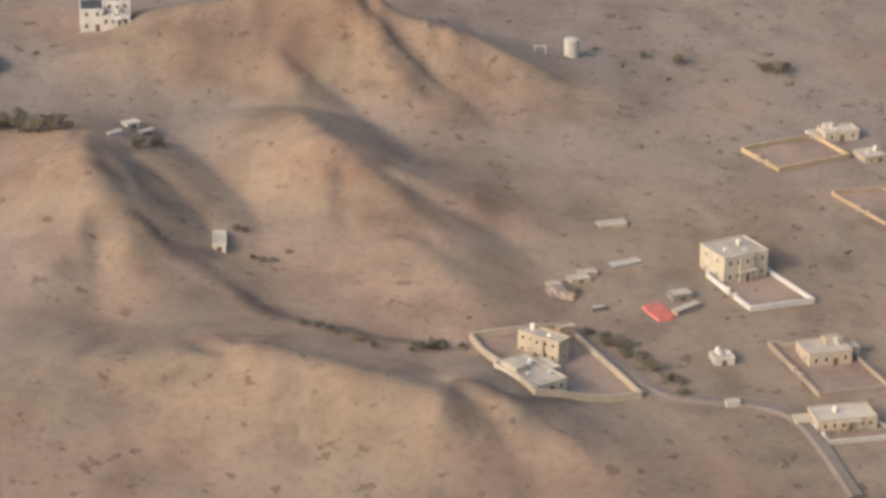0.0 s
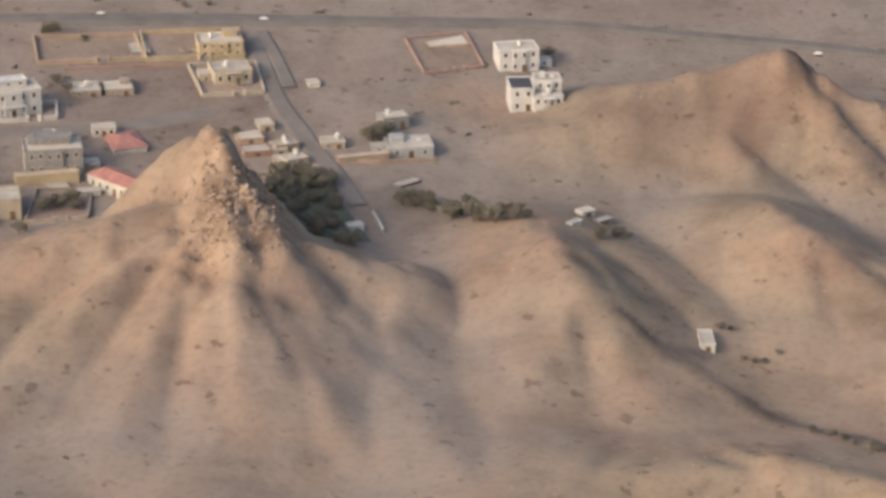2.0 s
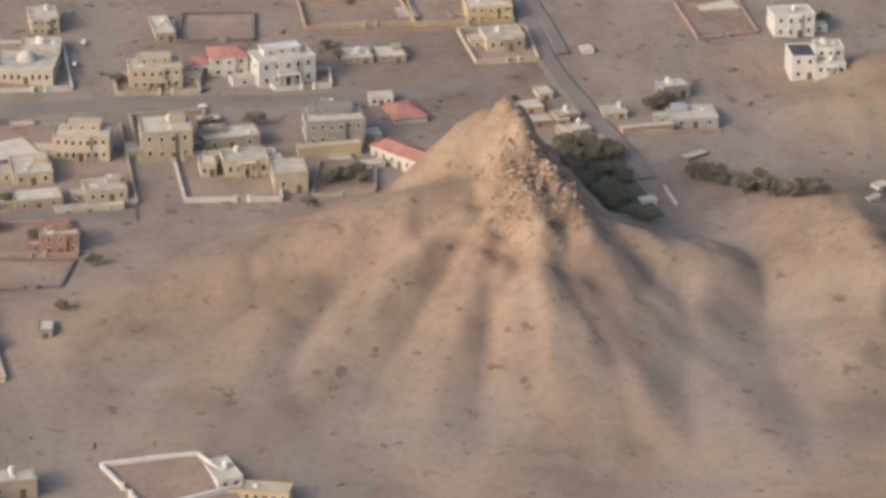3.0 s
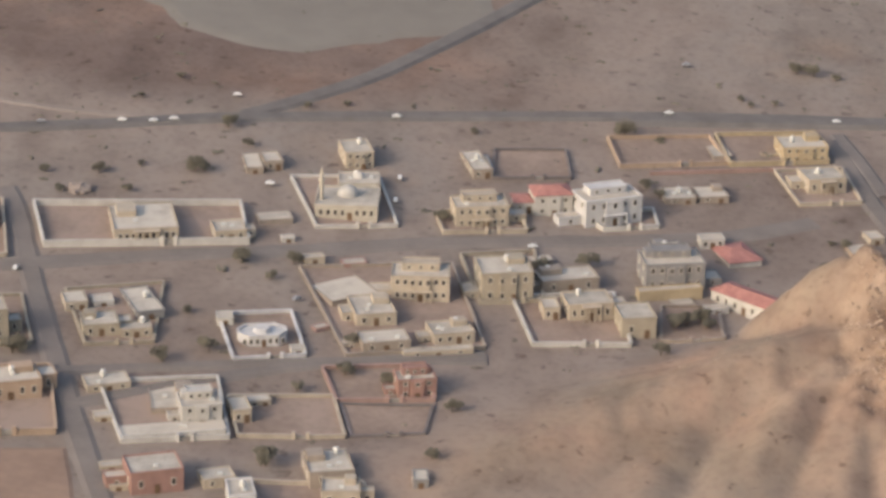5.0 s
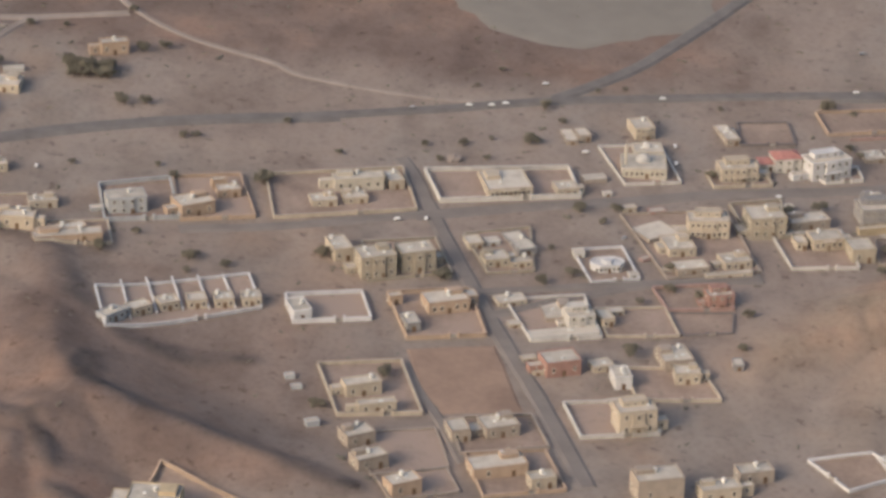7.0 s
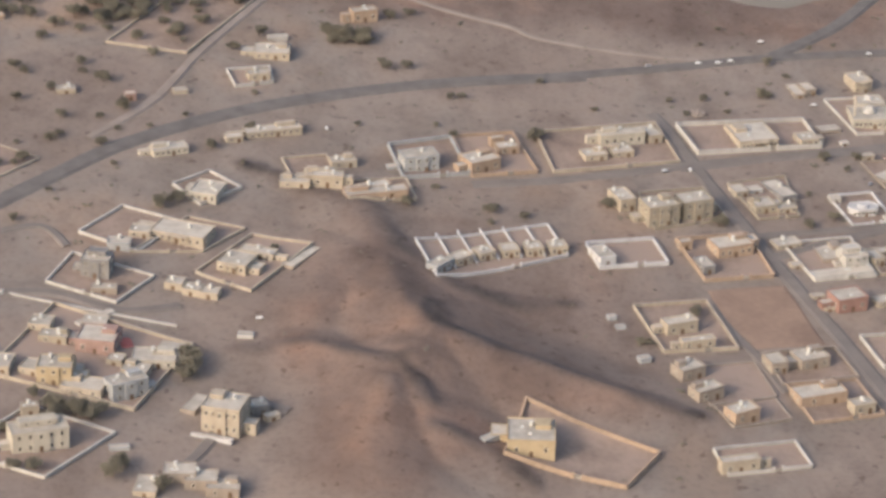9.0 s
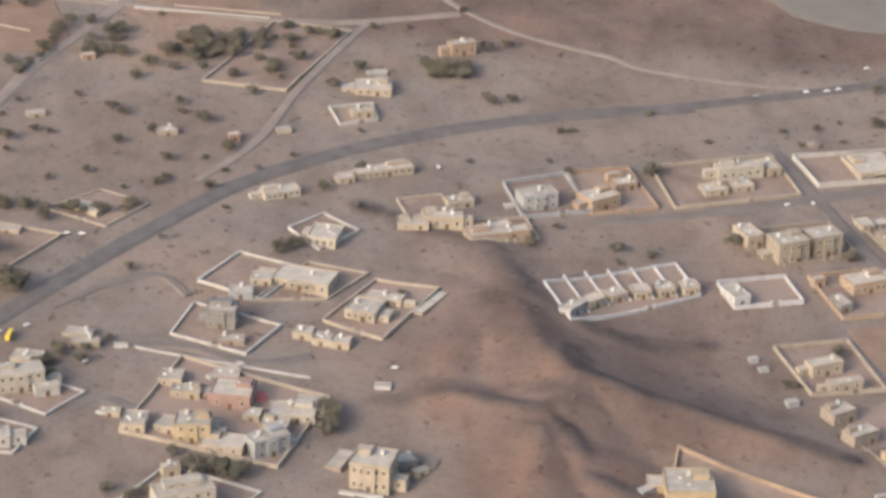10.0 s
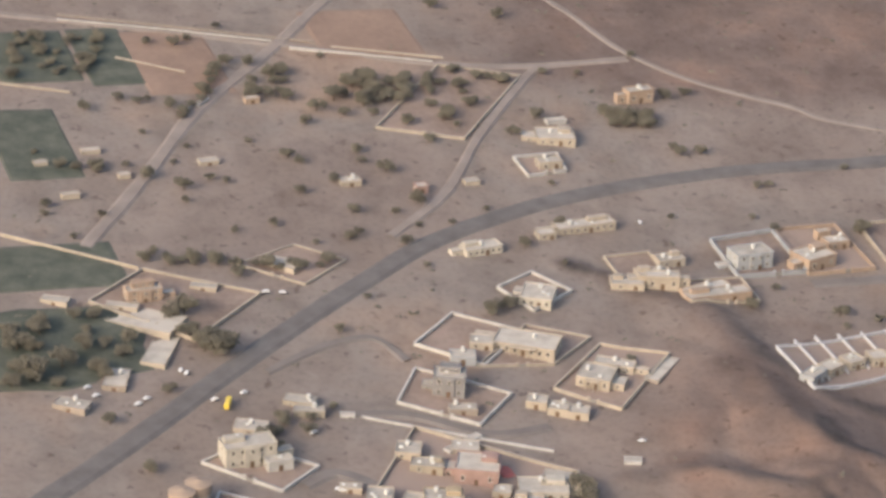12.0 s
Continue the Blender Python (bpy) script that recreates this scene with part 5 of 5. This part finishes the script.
# ---- trees and vehicles ----
tree(-3.99, 35.13, 0.65)
tree(16.54, 39.17, 0.78)
tree(-1.35, 20.31, 0.70)
tree(1.03, 20.82, 0.59)
tree(0.16, 18.95, 0.43)
tree(-3.67, 10.04, 0.66)
tree(-1.76, 11.36, 0.66)
tree(-10.02, 9.49, 0.71)
tree(-4.96, 29.68, 0.74)
tree(-9.61, 28.36, 0.51)
tree(-2.68, 33.20, 0.41)
tree(-7.26, 40.67, 0.36)
tree(-0.20, 38.60, 0.36)
tree(1.82, 39.38, 0.30)
tree(4.47, 10.50, 0.61)
tree(6.54, 10.08, 0.56)
tree(1.91, 2.03, 0.86)
tree(2.51, 8.61, 0.45)
tree(9.45, 7.97, 0.55)
tree(8.92, 2.98, 0.48)
tree(4.57, 13.41, 0.52)
tree(12.85, 23.01, 0.55)
tree(15.02, 23.71, 0.71)
tree(18.49, 38.94, 0.30)
tree(8.70, 37.50, 0.36)
tree(-7.68, 29.66, 0.28)
tree(-12.22, 27.80, 0.39)
tree(-7.91, 26.58, 0.39)
tree(-11.15, 25.79, 0.39)
tree(26.00, 49.96, 0.63)
tree(26.94, 49.81, 0.63)
tree(28.19, 49.54, 0.38)
tree(24.62, 45.23, 0.31)
tree(23.37, 44.68, 0.31)
tree(19.81, 18.63, 0.69)
tree(20.74, 18.55, 0.53)
tree(7.64, 27.03, 0.56)
tree(-3.27, 14.77, 0.36)
tree(-8.93, 37.70, 0.30)
tree(-66.37, -0.47, 1.34)
tree(-67.52, 0.22, 1.01)
tree(-68.60, 3.61, 1.16)
tree(-59.21, 2.80, 0.55)
tree(-57.65, 14.46, 0.58)
tree(-59.25, 11.28, 0.71)
tree(-57.20, 18.08, 0.59)
tree(-65.07, 14.40, 0.43)
tree(-68.02, 17.90, 0.44)
tree(-61.04, 24.97, 0.68)
tree(-60.32, 24.38, 0.53)
tree(-56.37, 26.53, 0.61)
tree(-58.21, 22.06, 0.60)
tree(-56.10, 25.07, 0.45)
tree(-66.45, 21.12, 0.52)
tree(-65.35, 20.94, 0.44)
tree(-77.48, -4.59, 1.31)
tree(-75.86, -3.09, 1.19)
tree(-78.50, -1.52, 1.19)
tree(-74.55, -0.94, 1.00)
tree(-75.22, 2.40, 0.68)
tree(-73.90, -3.26, 0.79)
tree(-78.75, -5.70, 0.84)
tree(-73.12, -8.87, 0.64)
tree(-70.97, -13.59, 0.69)
tree(-69.67, -5.14, 0.59)
tree(-64.96, 8.77, 0.70)
tree(-63.30, 10.16, 0.49)
tree(-36.62, 33.93, 1.03)
tree(-37.59, 34.26, 0.95)
tree(-35.37, 34.18, 0.95)
tree(-33.30, 38.15, 0.73)
tree(-31.73, 38.91, 0.65)
tree(-33.50, 29.57, 0.70)
tree(-32.03, 30.01, 0.63)
tree(-33.99, 30.26, 0.55)
tree(-41.81, 40.63, 0.49)
tree(-34.79, 44.57, 0.50)
tree(-43.34, 33.44, 0.79)
tree(-45.27, 30.66, 0.70)
tree(-39.29, 40.94, 0.41)
tree(-57.38, 33.99, 1.02)
tree(-55.41, 33.94, 0.94)
tree(-58.68, 32.19, 0.86)
tree(-53.21, 36.56, 0.79)
tree(-51.90, 37.76, 0.64)
tree(-59.59, 30.11, 0.62)
tree(-56.75, 31.81, 0.62)
tree(-54.77, 32.18, 0.55)
tree(-68.79, 31.05, 0.69)
tree(-74.52, 29.70, 0.69)
tree(-70.90, 31.22, 0.54)
tree(-67.34, 41.58, 0.48)
tree(-70.31, 31.84, 0.39)
tree(-43.92, 12.81, 0.36)
tree(-28.02, 25.80, 0.46)
tree(-35.85, 20.24, 0.38)
tree(-30.10, 21.05, 0.38)
tree(-48.29, 19.64, 0.37)
tree(-53.00, 11.61, 0.36)
tree(-57.13, 7.22, 0.35)
tree(-43.39, 23.84, 0.38)
tree(-50.77, 17.40, 0.37)
tree(-53.07, 16.71, 0.37)
tree(-54.40, 18.35, 0.44)
tree(-59.89, 13.56, 0.36)
tree(-69.31, 9.67, 0.56)
tree(-67.72, 9.92, 0.49)
tree(-70.70, 9.92, 0.42)
tree(-77.02, 14.75, 0.43)
tree(-75.24, 12.17, 0.35)
tree(-28.84, 19.59, 0.53)
tree(-43.56, 18.27, 0.59)
tree(-63.22, -7.50, 0.65)
tree(-61.82, -8.55, 0.65)
tree(-60.16, -5.84, 0.46)
tree(-63.63, -9.00, 0.58)
tree(-70.78, 26.84, 0.38)
tree(-63.60, 26.76, 0.38)
tree(-77.83, 22.96, 0.37)
tree(-22.86, 20.02, 0.69)
tree(-30.37, 11.58, 0.44)
tree(-18.12, 10.81, 0.73)
tree(-10.32, 9.35, 0.73)
tree(-13.22, -3.10, 0.76)
tree(-26.24, 9.39, 0.44)
tree(-24.11, 8.28, 0.51)
tree(-26.53, 7.12, 0.43)
tree(-28.86, 25.54, 0.47)
tree(-21.94, 29.21, 0.40)
tree(-18.08, 25.33, 0.39)
tree(-4.48, 29.83, 0.48)
tree(37.45, 22.01, 0.52)
tree(38.33, 21.64, 0.52)
tree(39.55, 20.51, 0.63)
tree(40.40, 20.52, 0.63)
tree(41.31, 19.36, 0.68)
tree(42.16, 19.36, 0.56)
tree(43.02, 18.99, 0.45)
tree(39.99, 22.71, 0.35)
tree(46.69, 18.53, 0.39)
tree(47.53, 19.24, 0.40)
tree(48.10, 19.53, 0.34)
tree(35.12, 29.57, 0.78)
tree(44.03, 41.92, 0.57)
tree(35.54, 31.82, 0.42)
tree(52.78, 11.00, 0.27)
tree(52.38, 11.19, 0.24)
tree(53.28, 8.73, 0.27)
tree(53.80, 8.60, 0.27)
tree(54.34, 8.68, 0.24)
tree(55.01, 9.34, 0.24)
tree(22.81, 45.39, 0.32)
tree(27.73, 28.76, 0.42)
tree(75.82, 36.14, 0.58)
tree(81.46, 35.92, 0.71)
tree(80.67, 36.10, 0.58)
tree(73.81, 36.68, 0.39)
tree(82.01, 36.59, 0.45)
tree(69.21, 7.77, 0.28)
# three dark trees added to fill a shadowed spot beside the plot
tree(-46.48, -13.18, 1.02)
tree(-46.32, -14.71, 1.15)
tree(-46.83, -15.50, 0.94)
tree(-54.88, -19.78, 0.98)
tree(-53.25, -20.37, 1.05)
tree(-52.21, -20.75, 0.85)
tree(-56.01, -18.43, 0.66)
tree(-64.32, -9.52, 0.82)
tree(-63.68, -10.77, 0.68)
tree(-63.17, -8.11, 0.55)
tree(-49.39, 6.18, 0.89)
tree(-48.24, 7.08, 0.82)
tree(-68.39, 1.16, 0.93)
tree(-67.44, -0.20, 1.07)
tree(-66.78, 0.99, 0.93)
tree(-66.03, -0.27, 0.86)
tree(-69.39, 3.23, 0.80)
tree(-61.64, -7.27, 0.49)
tree(-32.33, 8.98, 0.68)
tree(-22.77, 20.06, 0.95)
tree(-41.56, 1.23, 0.51)
tree(-26.61, 8.88, 0.68)
tree(-54.56, -20.55, 0.85)
tree(-52.94, -19.99, 0.89)
tree(-51.91, -20.23, 0.96)
tree(-54.14, -19.76, 0.82)
tree(-57.36, -22.70, 0.61)
tree(-58.32, -23.43, 0.67)
tree(-59.71, -22.63, 0.61)
tree(-55.17, -26.44, 0.79)
tree(-56.49, -26.49, 0.66)
tree(-50.55, -26.49, 1.13)
tree(-49.92, -25.38, 0.80)
tree(-43.89, -17.66, 0.90)
tree(-42.86, -18.16, 0.69)
tree(-47.56, -27.49, 0.79)
tree(-30.74, -0.34, 0.37)
tree(-16.78, -7.34, 0.51)
tree(-17.30, -7.01, 0.44)
tree(19.24, 18.33, 0.72)
tree(20.52, 19.22, 0.67)
tree(18.60, 14.80, 0.59)
tree(12.76, 22.61, 0.57)
tree(17.74, 33.09, 0.54)
tree(18.44, 32.25, 0.42)
tree(36.82, 22.08, 0.84)
tree(37.95, 22.03, 0.84)
tree(39.35, 20.41, 0.94)
tree(40.45, 19.60, 0.99)
tree(41.54, 18.91, 0.93)
tree(42.63, 18.87, 0.77)
tree(40.18, 22.17, 0.62)
tree(46.75, 18.58, 0.60)
tree(47.63, 19.69, 0.55)
tree(34.93, 29.19, 0.88)
tree(35.49, 30.09, 0.70)
tree(27.05, 28.79, 0.29)
tree(17.10, 19.81, 0.28)
car(-9.41, 34.36, 0, 'white')
car(-7.81, 34.69, 0, 'white')
car(-6.82, 35.16, 0, 'white')
car(-4.00, 38.97, 0, 'white')
car(4.53, 38.34, 0, 'white')
car(18.89, 42.43, 0, 'white')
car(-1.06, 28.85, 0, 'white')
car(5.29, 31.07, 80, 'white')
car(5.28, 28.44, 80, 'white')
car(12.30, 24.95, 0, 'white')
car(-11.64, 17.07, 70, 'white')
car(-13.41, 33.20, 0, 'grey')
car(1.59, 16.97, 40, 'grey')
car(19.84, 49.21, 0, 'grey')
car(-62.42, 6.96, -10, 'white')
car(-70.99, -6.18, 20, 'white')
car(-71.49, -6.84, 20, 'white')
car(-60.44, -14.43, 0, 'white')
car(-68.95, -2.86, 60, 'white')
car(-68.63, -3.14, 60, 'white')
car(-38.05, 19.17, 80, 'white')
car(-61.50, -8.75, 30, 'white')
car(-73.91, -6.20, 20, 'white')
car(-74.39, -5.34, 20, 'white')
car(-65.33, -4.93, 20, 'white')
car(-67.07, -5.86, 20, 'white')
car(59.37, 45.20, -5, 'white')
car(27.94, 43.60, 0, 'white')
car(-13.55, 16.61, 10, 'white')
car(-42.23, -8.28, 0, 'white')
car(-63.44, 6.92, 0, 'white')
car(-60.26, -14.56, -10, 'white')
bus(-66.34, -6.39, 65, 'yellow')
bus(68.63, 45.85, 0, 'white')


def grove(seed, corners, count, small, large):
    """Dense trees over a plot between four corners, too close together to count."""
    rng = random.Random(seed)
    c = [Vector(p) for p in corners]
    places = []
    for n in range(count):
        u, v = rng.random(), rng.random()
        places.append((c[0].lerp(c[1], u).lerp(c[3].lerp(c[2], u), v), max(rng.uniform(small, large) * 1.55, 0.3)))
    tree_mass(places)


def tree_mass(places):
    bm = bmesh.new()
    for n, (p, s) in enumerate(places):
        m = Matrix.Translation((p.x, p.y, at(p.x, p.y))) @ Matrix.Rotation(n * 2.4, 4, "Z") @ Matrix.Diagonal((s, s, s * 1.05, 1))
        for slot, me in enumerate((CROWNS[(n * 5) % 6], TRUNKS[n % 6])):
            k, f = len(bm.verts), len(bm.faces)
            bm.from_mesh(me)
            bm.verts.ensure_lookup_table()
            bm.faces.ensure_lookup_table()
            for v in bm.verts[k:]:
                v.co = m @ v.co
            for face in bm.faces[f:]:
                face.material_index = slot
    ob = part("grove", bm, LEAF)
    ob.data.materials.append(BARK)
    tagged(ob, "dense grove of dusty dark green thorn trees", "trees", kind="stuff")


def tree_row(seed, x0, y0, x1, y1, count, small, large):
    rng = random.Random(seed)
    for n in range(count):
        k = (n + rng.uniform(0, 0.8)) / count
        tree(x0 + (x1 - x0) * k + rng.gauss(0, 0.25), y0 + (y1 - y0) * k + rng.gauss(0, 0.25), rng.uniform(small, large))


wild = random.Random(21)
plain_trees, garden_trees = [], []
for n in range(70):
    x, y = wild.uniform(-92, -44), wild.uniform(14, 62)
    if fbm(np.array([x * 0.09]), np.array([y * 0.09 + 4]), 3)[0] > -0.06:
        plain_trees.append((Vector((x, y)), wild.uniform(0.55, 1.3)))
for n in range(36):
    x, y = wild.uniform(-86, -68), wild.uniform(-6, 4)
    if (x + 77) ** 2 / 42 + (y + 1) ** 2 / 20 < 1:
        garden_trees.append((Vector((x, y)), wild.uniform(0.75, 1.4)))
tree_mass(plain_trees)
tree_mass(garden_trees)
# the peak's cast shadow, laid on the land as a dark sheet
field("garden_floor", 32.5, 20.4, 1.75, 3.9, 24, CROP_AND_SHADOW, "dark patch standing in for the rocky peak's shadow", "field", 0.2, square=0.9)
# trees added over the sheet to darken the painted shadow
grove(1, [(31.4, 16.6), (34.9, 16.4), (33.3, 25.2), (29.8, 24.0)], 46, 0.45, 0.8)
grove(2, [(-56.9, 32.6), (-52.2, 33.2), (-51.9, 38.0), (-56.6, 37.2)], 24, 0.5, 0.95)
grove(3, [(-54.3, 31.2), (-48.8, 30.4), (-44.2, 39.7), (-49.6, 40.0)], 22, 0.4, 0.8)
grove(4, [(-63.8, 33.2), (-60.2, 33.2), (-60.6, 38.4), (-63.8, 37.6)], 12, 0.5, 0.85)
grove(5, [(-79.6, 33.8), (-74.0, 35.0), (-73.2, 41.4), (-79.6, 40.2)], 30, 0.4, 0.7)
grove(6, [(-38.8, 33.2), (-34.2, 32.8), (-34.4, 35.0), (-38.6, 35.4)], 10, 0.5, 0.85)
tree_row(7, -68.3, 29.0, -64.4, 39.0, 14, 0.45, 0.8)
tree_row(8, -71.2, 10.0, -59.4, 10.6, 14, 0.4, 0.75)
tree_row(9, -76.2, 21.2, -73.0, 21.4, 7, 0.4, 0.65)
tree_row(10, 69.9, 3.6, 73.9, -1.3, 15, 0.32, 0.55)
tree_row(11, 56.4, 2.3, 59.6, 0.0, 8, 0.25, 0.45)
tree_row(12, 61.4, 0.4, 63.6, 1.7, 7, 0.25, 0.45)
for n, (x, y, w, d, h, paint) in enumerate(((68.1, 8.3, 0.7, 0.5, 0.24, "tan"), (69.8, 9.9, 0.9, 0.5, 0.2, "cream"), (74.3, 8.2, 1.1, 0.8, 0.34, "grey"), (70.2, 6.3, 0.8, 0.4, 0.2, "dark"),
                                            (30.4, 27.6, 1.3, 0.9, 0.4, "peach"), (31.0, 26.0, 1.2, 1.0, 0.42, "cream"), (32.0, 24.9, 1.0, 0.8, 0.35, "pink"),
                                            (46.0, 22.2, 0.8, 0.6, 0.3, "white"), (46.9, 21.4, 0.9, 0.5, 0.25, "grey"), (36.9, 24.6, 1.5, 0.6, 0.14, "dark"))):
    house(x, y, 17 + n * 3, w, d, h, paint, 1, 1 if h > 0.2 else 0, "")
free_wall([(28.9, 24.0), (30.2, 24.3), (32.0, 24.8)], 0.2, "tan")
free_wall([(36.0, 18.9), (35.4, 20.8)], 0.2, "white")
free_wall([(-76.5, 43.9), (-66.0, 43.4), (-58.2, 42.8)], 0.14, "tan")
free_wall([(-57.0, 42.2), (-48.9, 41.9)], 0.16, "cream")
free_wall([(-72.4, 37.8), (-67.6, 36.4)], 0.16, "cream")


# ---- mosque tower, storage tank, silos ----
def minaret(x, y):
    root = new("minaret")
    root.location = (x, y, at(x, y))
    for name, z0, z1, r0, r1 in (("base", -0.3, 0.7, 0.17, 0.15), ("shaft", 0.7, 1.9, 0.11, 0.09), ("balcony", 1.55, 1.66, 0.17, 0.17), ("cap", 1.9, 2.3, 0.10, 0.01)):
        bm = bmesh.new()
        add_tube(bm, 0, 0, z0, z1, r0, r1, 10)
        part(name, bm, PAINT["ivory"], root)
    tagged(root, "slender ivory mosque minaret with a balcony", "minaret")


minaret(1.74, 26.82)


def storage_tank(x, y, r, h, paint, label):
    root = new("storage_tank")
    root.location = (x, y, at(x, y))
    bm = bmesh.new()
    add_tube(bm, 0, 0, -0.3, h, r, r, 24)
    part("shell", bm, PAINT[paint], root)
    bm = bmesh.new()
    add_tube(bm, 0, 0, h, h + r * 0.25, r * 1.03, r * 0.1, 24)
    part("roof", bm, PAINT[paint], root)
    bm = bmesh.new()
    add_tube(bm, 0, 0, h * 0.5, h * 0.53, r * 1.02, r * 1.02, 24)
    part("band", bm, TANK, root)
    tagged(root, label, "tank")


storage_tank(69.7, 35.9, 0.42, 1.0, "white", "round white water storage tank on bare ground")
storage_tank(-69.32, -17.34, 0.75, 1.3, "peach", "round tan storage silo beside the road")
storage_tank(-68.39, -16.36, 0.75, 1.3, "peach", "round tan storage silo beside the road")


def tank_frame(x, y):
    root = new("pipe_frame")
    root.location = (x, y, at(x, y))
    for sx in (-0.3, 0.3):
        bm = bmesh.new()
        add_tube(bm, sx, 0, -0.2, 0.45, 0.03, 0.03, 8)
        part("post", bm, PAINT["white"], root)
    bm = bmesh.new()
    add_box(bm, -0.36, 0.36, -0.03, 0.03, 0.38, 0.44)
    part("rail", bm, PAINT["white"], root)
    tagged(root, "white pipe frame beside the storage tank", "frame")


tank_frame(67.9, 35.2)
field("shade_cloth", 73.2, 6.4, 0.6, 0.9, 30, CLOTH_RED, "red cloth spread on the ground", "cloth", 0.1, "")
field("shade_cloth", -50.67, -11.60, 0.45, 0.6, 20, CLOTH_RED, "small red cloth in a yard", "cloth", 0.1, "")


def heap(x, y, r, material, label):
    bm = bmesh.new()
    bmesh.ops.create_icosphere(bm, subdivisions=3, radius=1.0)
    for v in bm.verts:
        k = 1 + 0.5 * noise.noise(v.co * 2.5 + Vector((x, y, 0)))
        v.co = Vector((v.co.x * r * 1.3, v.co.y * r * 1.2, v.co.z * r * 0.6)) * k
    ob = part("mound", bm, material)
    ob.location = (x, y, at(x, y))
    tagged(ob, label, "mound")


heap(-10.30, 26.26, 0.5, TRACK, "pale gravel mound on open ground")
heap(68.23, 7.73, 0.45, TRACK, "mound of pale rubble beside sheds")
heap(68.78, 7.31, 0.35, ROCK, "mound of brown rubble beside sheds")


# ---- loose stuff: shrubs on the plain, boulders on the crag ----
def lumps(name, places, material, label, category, squash):
    """Many small uneven lumps in one mesh."""
    base = bmesh.new()
    bmesh.ops.create_icosphere(base, subdivisions=1, radius=1.0)
    v0 = np.array([v.co[:] for v in base.verts])
    f0 = np.array([[v.index for v in f.verts] for f in base.faces])
    base.free()
    rs = np.random.RandomState(5)
    V, Fs = [], []
    for n, (x, y, z, r) in enumerate(places):
        k = v0 * (1 + rs.uniform(-0.35, 0.35, (len(v0), 1))) * r * np.array([rs.uniform(0.8, 1.4), rs.uniform(0.8, 1.4), squash])
        V.append(k + (x, y, z))
        Fs.append(f0 + n * len(v0))
    me = bpy.data.meshes.new(name)
    me.from_pydata(np.concatenate(V).tolist(), [], np.concatenate(Fs).tolist())
    me.materials.append(material)
    tagged(new(name, me), label, category, kind="stuff")


rs = np.random.RandomState(11)
taken = np.array([o.matrix_world.translation[:2] for o in bpy.data.objects if o.name.startswith(("house", "outbuilding"))])
spots = []
sx, sy = rs.uniform(-95, 95, 5200), rs.uniform(-25, 66, 5200)
thick = fbm(sx * 0.05 + 40, sy * 0.05, 4)
keep = rs.rand(5200) < np.clip(0.28 + thick * 1.6, 0.03, 0.8)
for x, y, z in zip(sx[keep], sy[keep], top(sx, sy)[keep]):
    if np.min(np.hypot(taken[:, 0] - x, taken[:, 1] - y)) < 1.6:
        continue
    hilly = ridge_z(np.array([x]), np.array([y]))[0] > 0.3
    if hilly and rs.rand() < 0.7:
        continue
    r = rs.uniform(0.05, 0.13) * (0.8 if hilly else 1.0) * (1.7 if rs.rand() < 0.12 else 1.0)
    for n in range(rs.randint(3, 6)):
        spots.append((x + rs.normal(0, r), y + rs.normal(0, r), z + r * 0.25, r * rs.uniform(0.4, 0.8)))
lumps("shrubs", spots, LEAF, "low dusty shrubs scattered over the plain", "shrubs", 0.7)

spots = []
for n in range(1100):
    a, d = rs.uniform(0, 6.283), rs.rand() ** 0.6
    x, y = 29.6 + 3.4 * d * math.cos(a), 12.0 + 5.4 * d * math.sin(a)
    spots.append((x, y, at(x, y) + 0.02, rs.uniform(0.04, 0.17) * (1.3 - d)))
for n in range(260):
    x, y = rs.uniform(5, 75), rs.uniform(-14, 34)
    if ridge_z(np.array([x]), np.array([y]))[0] > 0.8:
        spots.append((x, y, at(x, y), rs.uniform(0.03, 0.08)))
lumps("boulders", spots, ROCK, "broken tan boulders on the rocky hilltop", "rocks", 0.75)
